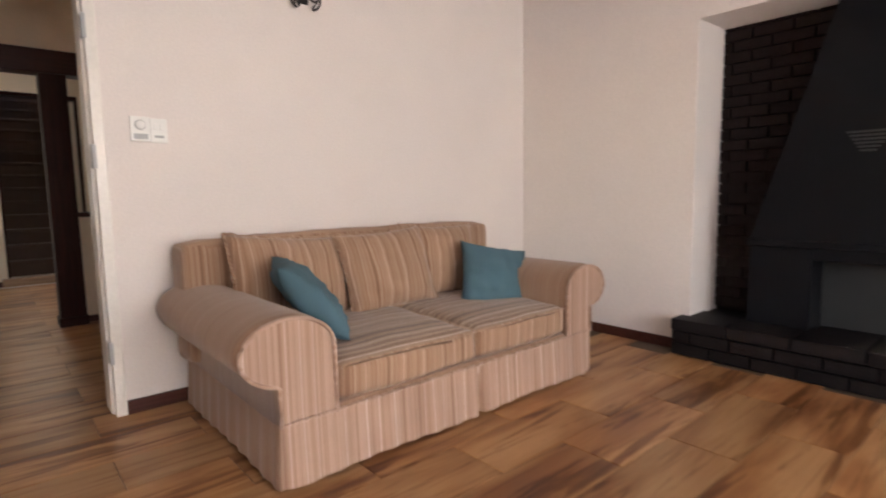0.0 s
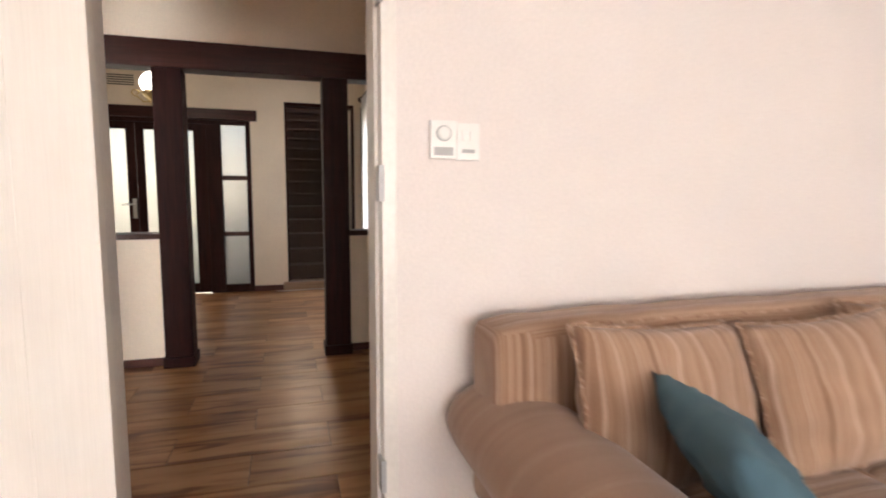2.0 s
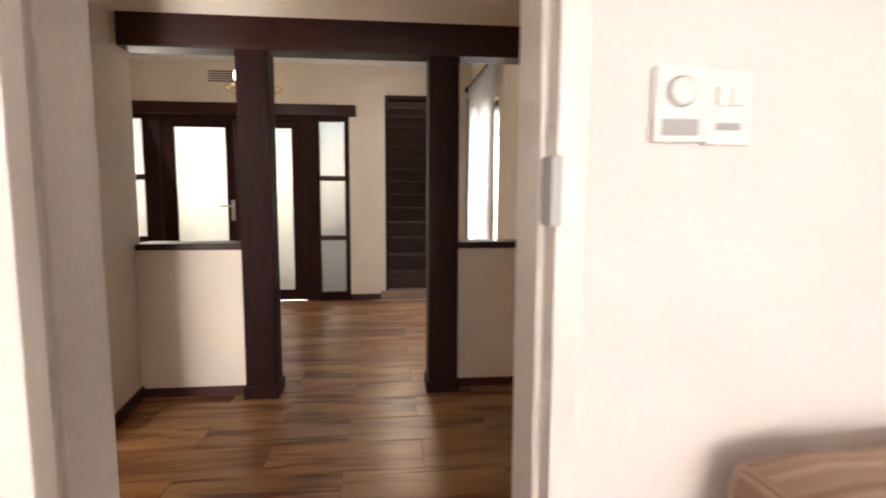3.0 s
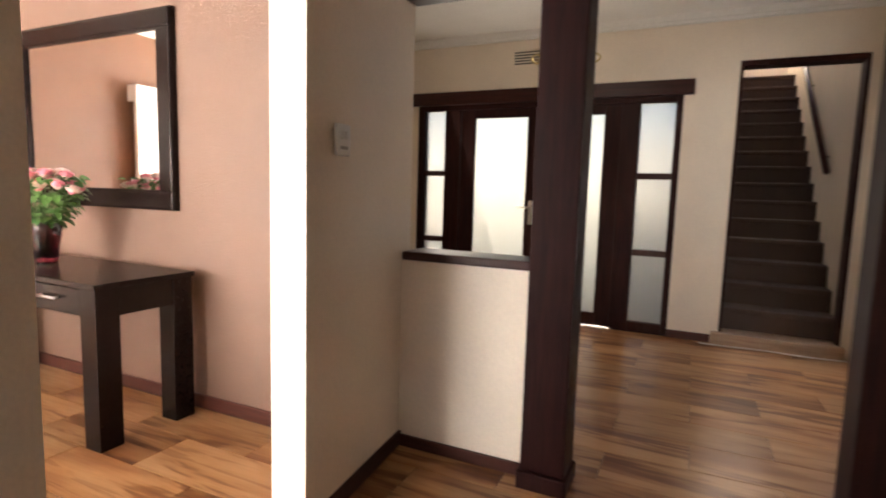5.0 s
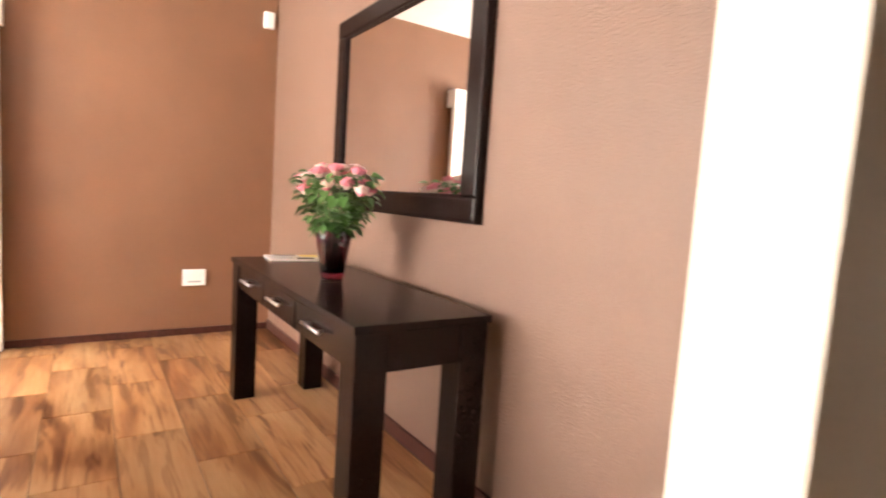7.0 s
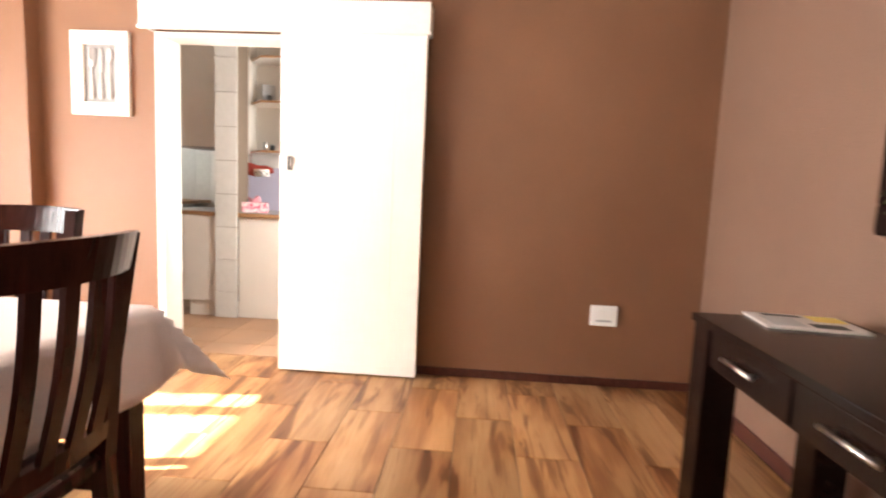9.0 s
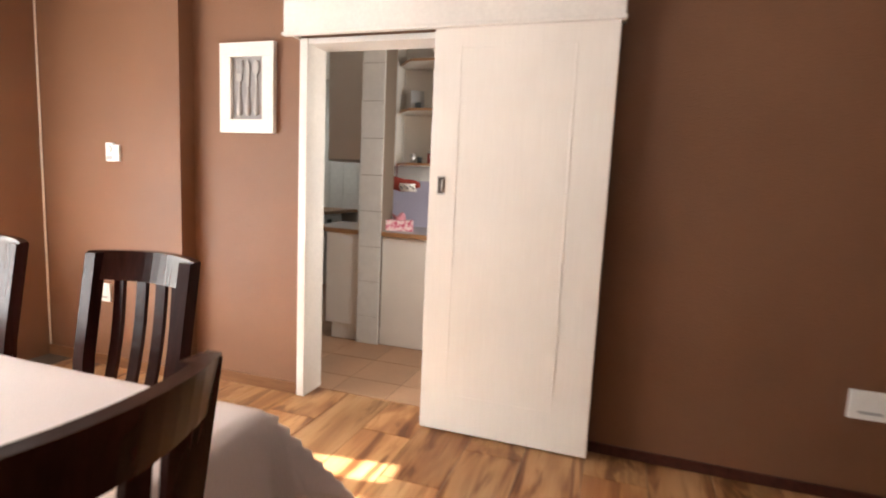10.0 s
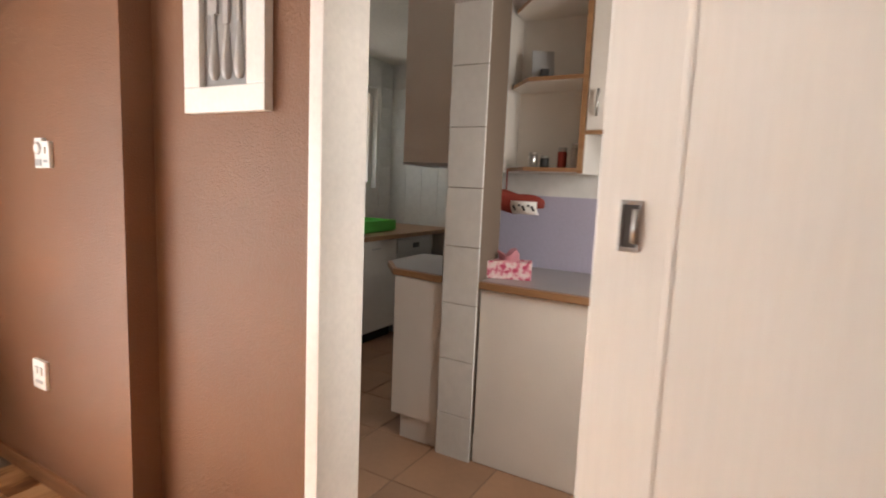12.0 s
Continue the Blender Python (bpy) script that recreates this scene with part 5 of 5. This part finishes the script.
chair.matrix_basis = pose(-3.53, 3.345, 0, 0, 0, 180)
copy_thing(chair, pose(-4.09, 2.785, 0, 0, 0, -90))
copy_thing(chair, pose(-4.09, 2.05, 0, 0, 0, -90))

window("window_3", pose(-3.44, 0.425, 0.0), 2.48, 2.1, M_WHITE, "white framed glazed garden doors", 2)
window("window_5", pose(-4.89, 0.425, 0.0), 0.42, 2.1, M_WHITE, "narrow white framed side window", 0)
curtain("curtain", pose(-5.07, 0.66, 0.03), 0.30, 2.35, 5, "white curtain gathered beside the garden doors")
rod2 = root("curtain_rod", pose(-3.6, 0.66, 2.41), "dark timber curtain rod over the garden doors", "curtain rod")
tube("pole", [(-1.98, 0, 0), (1.6, 0, 0)], 0.015, M_MAHOGANY, rod2)
for x in (-1.9, 0.0, 1.5):
    boxes("bracket", [(x - 0.012, x + 0.012, -0.16, 0.01, -0.02, 0.02)], M_MAHOGANY, rod2)
tube_ob = tube("wall_cable", [(-5.63, 0.512, 0.07 + 0.1 * k) for k in range(27)], 0.006, M_CREAM)
tagged(tube_ob, "thin pale cable running up the wall corner", "cable")

# ---- kitchen ----
pillar = structure(boxes("pillar", [(-7.05, -6.832, 2.245, 2.425, 0, H - 0.2)], M_KGROUT), "white tiled kitchen pillar")
for k in range(10):
    for nm, bx in (("tile", (-6.833, -6.822, 2.242, 2.43)),):
        t = boxes(nm, [(*bx, -0.055 + k * 0.2775 if k else 0.0, 0.2185 + k * 0.2775)], M_KTILE, pillar, bevel=0.0015)
    boxes("tile", [(-7.05, -6.835, 2.232, 2.244, -0.055 + k * 0.2775 if k else 0.0, 0.2185 + k * 0.2775)], M_KTILE, pillar, bevel=0.0015)


def peninsula():
    r = root("kitchen_peninsula", pose(0, 0, 0), "white kitchen peninsula with an oak edged counter", "kitchen counter")
    boxes("plinth", [(-7.4, -6.864, 1.995, 4.15, 0, 0.13)], M_CABINET, r)
    boxes("end_panel", [(-7.4, -6.845, 1.945, 2.23, 0.13, 0.862)], M_CABINET, r, bevel=0.002)
    boxes("front_panel", [(-7.4, -6.85, 2.436, 4.15, 0.0, 0.862)], M_CABINET, r, bevel=0.002)
    outline = [(-7.45, 1.72), (-7.06, 1.74), (-6.86, 1.92), (-6.825, 2.226), (-7.06, 2.226), (-7.06, 2.437), (-6.825, 2.437), (-6.80, 4.15), (-7.45, 4.15)]
    prism("worktop", outline, "z", 0.864, 0.897, M_WOODEDGE, r, 0.003)
    inner = [(-7.445, 1.74), (-7.07, 1.76), (-6.88, 1.93), (-6.845, 2.226), (-7.065, 2.226), (-7.065, 2.437), (-6.845, 2.437), (-6.82, 4.15), (-7.445, 4.15)]
    prism("laminate", inner, "z", 0.898, 0.901, M_COUNTER, r)
    return r


peninsula()
structure(boxes("wall_splashback", [(-7.56, -7.46, 1.99, 4.2, 0, H - 0.2)], M_KTILE), "white kitchen partition wall")
structure(boxes("trim_splashback", [(-7.46, -7.45, 2.0, 4.2, 0.90, 1.30)], M_LAVENDER), "lavender glass splashback behind the counter")


def shelf_unit():
    r = root("corner_shelf", pose(0, 0, 0), "white open corner shelf with oak edging on the kitchen wall", "shelf")
    boxes("back", [(-7.455, -7.44, 2.33, 2.78, 1.42, 2.5)], M_CABINET, r)
    boxes("side", [(-7.44, -7.14, 2.315, 2.333, 1.42, 2.5)], M_CABINET, r)
    boxes("side", [(-7.44, -7.12, 2.775, 2.795, 1.42, 2.5)], M_CABINET, r)
    boxes("edging", [(-7.125, -7.108, 2.772, 2.798, 1.42, 2.5), (-7.142, -7.125, 2.313, 2.335, 1.42, 2.5)], M_WOODEDGE, r)
    for z in (1.425, 1.855, 2.235):
        board = prism("shelf_board", [(-7.44, 2.335), (-7.30, 2.345), (-7.12, 2.50), (-7.115, 2.774), (-7.44, 2.774)], "z", z, z + 0.02, [M_WOODEDGE, M_CABINET], r)
        for p in board.data.polygons:
            p.material_index = 1 if abs(p.normal.z) > 0.5 else 0
    return r


shelf_unit()
cup = root("wall_cupboard", pose(0, 0, 0), "white wall cupboard with steel handles", "cupboard")
boxes("body", [(-7.445, -7.13, 2.80, 4.1, 1.62, 2.5)], M_CABINET, cup)
for k in range(3):
    d = boxes("door", [(-7.13, -7.112, 2.803 + k * 0.43, 3.225 + k * 0.43, 1.62, 2.5)], M_CABINET, cup, bevel=0.002)
    tube("handle", [(-7.09, 2.85 + k * 0.43, 1.68), (-7.09, 2.85 + k * 0.43, 1.80)], 0.006, M_STEEL, d)
boxes("edging", [(-7.13, -7.108, 2.80, 4.1, 1.60, 1.618)], M_WOODEDGE, cup)
cup2 = root("wall_cupboard", pose(0, 0, 0), "white wall cupboard hanging beside the tiled pillar", "cupboard")
boxes("body", [(-7.45, -7.12, 1.78, 2.24, 1.455, 2.55)], M_CABINET, cup2, bevel=0.003)
boxes("bottom_edge", [(-7.45, -7.118, 1.78, 2.24, 1.44, 1.455)], M_GREYPLASTIC, cup2)

tissue = root("tissue_box", pose(-7.02, 2.50, 0.901, 0, 0, 20), "pink patterned tissue box on the kitchen counter", "tissue box")
boxes("carton", [(-0.06, 0.06, -0.11, 0.11, 0, 0.085)], M_FLORAL, tissue, bevel=0.004)
bm = bmesh.new()
rng = random.Random(2)
tip = [bm.verts.new((0.05 * math.cos(a) * rng.uniform(0.3, 1), 0.07 * math.sin(a) * rng.uniform(0.3, 1), 0.13 + rng.uniform(-0.02, 0.03))) for a in [k * 0.63 for k in range(10)]]
foot = [bm.verts.new((0.02 * math.cos(k * 0.63), 0.05 * math.sin(k * 0.63), 0.084)) for k in range(10)]
for k in range(10):
    bm.faces.new((foot[k], foot[(k + 1) % 10], tip[(k + 1) % 10], tip[k]))
finish("tissue", bm, M_PINK, tissue, smooth=True)
holder = root("oven_glove", pose(-7.115, 2.47, 1.275), "red oven glove with a white printed cuff under the shelf", "oven glove")
bm = bmesh.new()
rings = []
for i in range(19):
    v = i / 18
    y = -0.14 + 0.29 * v
    fat = math.sin(math.pi * min(1.0, 0.22 + v * 0.70)) ** 0.6
    drop = -0.012 * v + 0.008 * math.sin(v * 9)
    rings.append([bm.verts.new(((0.030 + 0.018 * v) * fat * math.cos(a), y, drop + (0.060 - 0.012 * v) * fat * math.sin(a) * (1 + 0.10 * noise.noise(Vector((v * 4, a, 0)))))) for a in [2 * math.pi * k / 18 for k in range(18)]])
for u, v in zip(rings, rings[1:]):
    for k in range(18):
        bm.faces.new((u[k], u[(k + 1) % 18], v[(k + 1) % 18], v[k]))
bm.faces.new(rings[0])
bm.faces.new(rings[-1])
finish("glove", bm, M_RED, holder, smooth=True)
bm = bmesh.new()
prev = None
for i in range(9):
    a = radians(-75 + i * 11)
    row = [bm.verts.new((0.052 * math.cos(a), y, -0.010 + 0.055 * math.sin(a))) for y in (0.0, 0.135)]
    if prev:
        bm.faces.new((prev[0], prev[1], row[1], row[0]))
    prev = row
cuff = finish("cuff", bm, M_PLASTIC, holder, smooth=True)
cuff.modifiers.new("thickness", "SOLIDIFY").thickness = 0.003
for k in range(5):
    y = 0.018 + k * 0.024
    bar = boxes("print_bar", [(-0.0015, 0.0015, -0.006, 0.006, -0.014, 0.014)], M_DARK, cuff, bevel=0.001)
    bar.matrix_basis = pose(0.0475, y, -0.032 + 0.006 * (k % 2), 20 * (-1) ** k, 26, 0)
tube("hanging_loop", [(0, -0.05, 0.05), (0, -0.05, 0.16)], 0.004, M_RED, holder)
for nm, cy, rad, hh, mat, lab in (("spice_jar", 2.52, 0.024, 0.075, M_STEEL, "small steel lidded spice jar on the shelf"), ("spice_jar", 2.58, 0.022, 0.06, M_DARK, "small dark spice jar on the shelf"), ("spice_jar", 2.67, 0.022, 0.10, M_RED, "red labelled spice tin on the shelf"), ("spice_jar", 2.73, 0.018, 0.12, M_PAGE, "white labelled spice bottle on the shelf")):
    j = root(nm, pose(-7.20, cy, 1.445), lab, "jar", "jars on the kitchen shelf")
    lathe("body", [(0.0001, 0), (rad, 0), (rad, hh * 0.75), (rad * 0.85, hh * 0.8), (0.0001, hh * 0.8)], mat, j, 16)
    lathe("lid", [(0.0001, hh * 0.8), (rad * 0.95, hh * 0.8), (rad * 0.95, hh), (0.0001, hh)], M_STEEL, j, 16)
card = root("photo_stand", pose(-7.27, 2.52, 1.875, 0, 0, 30), "leaning white card in a small dark stand", "picture")
c = boxes("card", [(-0.004, 0.004, -0.055, 0.055, 0, 0.17)], M_GREYPLASTIC, card)
c.matrix_basis = pose(0, 0, 0, 0, -16, 0)
boxes("foot", [(0.005, 0.05, -0.02, 0.02, 0, 0.06)], M_DARK, card, bevel=0.004)


def sink_counter():
    r = root("sink_counter", pose(0, 0, 0), "oak topped kitchen counter under the window", "kitchen counter")
    boxes("worktop", [(-9.31, -6.1, 0.11, 0.92, 0.862, 0.90)], M_WOODEDGE, r, bevel=0.004)
    boxes("plinth", [(-8.37, -6.1, 0.15, 0.82, 0, 0.10)], M_DARK, r)
    for k in range(3):
        xa = -8.37 + k * 0.60
        d = boxes("cupboard_front", [(xa + 0.003, xa + 0.597, 0.85, 0.88, 0.10, 0.855)], M_CABINET, r, bevel=0.002)
        tube("handle", [(xa + 0.25, 0.895, 0.79), (xa + 0.36, 0.895, 0.79)], 0.005, M_STEEL, d)
    boxes("carcass", [(-8.37, -6.1, 0.15, 0.85, 0.10, 0.862)], M_CABINET, r)
    return r


sink_counter()
dw = root("dishwasher", pose(-8.68, 0.50, 0), "stainless steel dishwasher under the counter end", "dishwasher")
boxes("body", [(-0.30, 0.30, -0.35, 0.36, 0.02, 0.855)], M_STEEL, dw, bevel=0.004)
boxes("control_strip", [(-0.29, 0.29, 0.36, 0.375, 0.72, 0.84)], M_STEEL, dw, bevel=0.003)
boxes("display", [(-0.05, 0.05, 0.375, 0.379, 0.755, 0.80)], M_DARK, dw)
rack = root("dish_rack", pose(-8.32, 0.55, 0.90, 0, 0, 4), "bright green plastic dish rack on the counter", "dish rack")
boxes("tray", [(-0.24, 0.24, -0.17, 0.17, 0, 0.012)], M_GREEN, rack, bevel=0.004)
boxes("rim", [(-0.25, 0.25, -0.18, -0.165, 0.01, 0.10), (-0.25, 0.25, 0.165, 0.18, 0.01, 0.10), (-0.25, -0.235, -0.165, 0.165, 0.01, 0.10), (0.235, 0.25, -0.165, 0.165, 0.01, 0.10)], M_GREEN, rack, bevel=0.003)
for k in range(9):
    tube("wire", [(-0.2 + k * 0.05, -0.16, 0.02), (-0.2 + k * 0.05, -0.16, 0.085), (-0.2 + k * 0.05, 0.16, 0.085), (-0.2 + k * 0.05, 0.16, 0.02)], 0.004, M_GREEN, rack, sides=5)
window("window_4", pose(-8.56, 0.0, 1.27), 1.0, 1.0, M_WHITE, "white framed kitchen window", 1)


def kitchen_lamp():
    r = root("ceiling_lamp", pose(-7.25, 1.55, H - 0.2), "lit round opal ceiling lamp in the kitchen", "ceiling lamp")
    m, nt, b = material("lit_opal_glass")
    b.inputs["Base Color"].default_value = (0.9, 0.9, 0.88, 1)
    b.inputs["Emission Color"].default_value = (1.0, 0.97, 0.92, 1)
    b.inputs["Emission Strength"].default_value = 2.6
    lathe("base", [(0.0001, 0), (0.16, 0), (0.16, -0.02), (0.0001, -0.02)], M_WHITE, r, 32)
    lathe("shade", [(0.15, -0.015), (0.15, -0.04), (0.13, -0.075), (0.08, -0.095), (0.0001, -0.10)], m, r, 32)
    return r


kitchen_lamp()
# Unseen window, added as an opening for the north fill lamp.
window("window_added_kitchen", pose(-6.155, 4.25, 1.05), 0.45, 1.1, M_WHITE, "narrow white framed window added out of view to light the kitchen", 0)

# ---- floor and wall pieces ----
def piece_mesh(name, w, d, t, mat, bevel=0.0015):
    bm = bmesh.new()
    x, y, b = w / 2, d / 2, bevel
    lo = [bm.verts.new(p) for p in ((-x, -y, -t), (x, -y, -t), (x, y, -t), (-x, y, -t))]
    mid = [bm.verts.new((v.co.x, v.co.y, -b)) for v in lo]
    top = [bm.verts.new((v.co.x * (1 - b / x), v.co.y * (1 - b / y), 0)) for v in lo]
    for a, c in ((lo, mid), (mid, top)):
        for k in range(4):
            bm.faces.new((a[k], a[(k + 1) % 4], c[(k + 1) % 4], c[k]))
    bm.faces.new(top)
    me = bpy.data.meshes.new(name)
    bmesh.ops.recalc_face_normals(bm, faces=bm.faces)
    bm.to_mesh(me)
    bm.free()
    me.materials.append(mat)
    return me


def tile_floor(me, parent, x0, x1, y0, y1, px, py, ox, oy, stagger, keep):
    j = math.floor((y0 - oy) / py)
    while oy + j * py < y1:
        off = stagger * px if j % 2 else 0.0
        i = math.floor((x0 - ox - off) / px)
        while ox + off + i * px < x1:
            cx, cy = ox + off + (i + 0.5) * px, oy + (j + 0.5) * py
            if keep(cx, cy):
                ob = new("tile", me)
                ob.parent = parent
                a, b = max(cx - px / 2, x0), min(cx + px / 2, x1)
                k, cx = (b - a) / px, (a + b) / 2
                ob.matrix_basis = pose(cx, cy, random.uniform(-0.0006, 0.0), random.uniform(-0.05, 0.05), random.uniform(-0.03, 0.03), 180 * (random.random() < 0.5)) @ Matrix.Diagonal((k, 1, 1, 1))
            i += 1
        j += 1


floor_slab = bpy.data.objects["floor"]
kitchen_slab = bpy.data.objects["floor_kitchen"]
plank = piece_mesh("tile", 0.732, 0.2795, 0.008, M_TILE)


def in_house(x, y):
    living = -1.62 < x < 3.15 and -0.2 < y < 3.6
    hall = -1.9 < x < 0.95 and 3.4 < y < 8.95
    entry = -3.6 < x < 0.95 and 6.0 < y < 8.95
    dining = -6.3 < x < -1.6 and 0.6 < y < 5.9
    return living or hall or entry or dining


tile_floor(plank, floor_slab, -5.88, 3.5, -0.3, 9.0, 0.735, 0.2825, -0.36, 5.235, 0.5, in_house)
kt = piece_mesh("tile", 0.354, 0.354, 0.008, M_KFLOOR)
tile_floor(kt, kitchen_slab, -8.9, -5.884, 0.85, 3.7, 0.36, 0.36, -6.13, 2.57, 0.0, lambda x, y: -9.1 < x)
# white wall tiles round the kitchen window and on the far wall
wt = piece_mesh("tile", 0.197, 0.197, 0.006, M_KTILE)
west, south = bpy.data.objects["wall_kitchen_west"], bpy.data.objects["wall_kitchen_south"]
for i in range(9):
    for j in range(8):
        ob = new("tile", wt)
        ob.parent = west
        ob.matrix_basis = pose(-9.313, 0.2 + i * 0.2, 0.99 + j * 0.2, 0, 90, 0)
for i in range(10):
    for j in range(8):
        x, z = -9.21 + i * 0.2, 0.99 + j * 0.2
        if not (-9.16 < x < -7.96 and 1.17 < z < 2.37):
            ob = new("tile", wt)
            ob.parent = south
            ob.matrix_basis = pose(x, 0.107, z, -90, 0, 0)
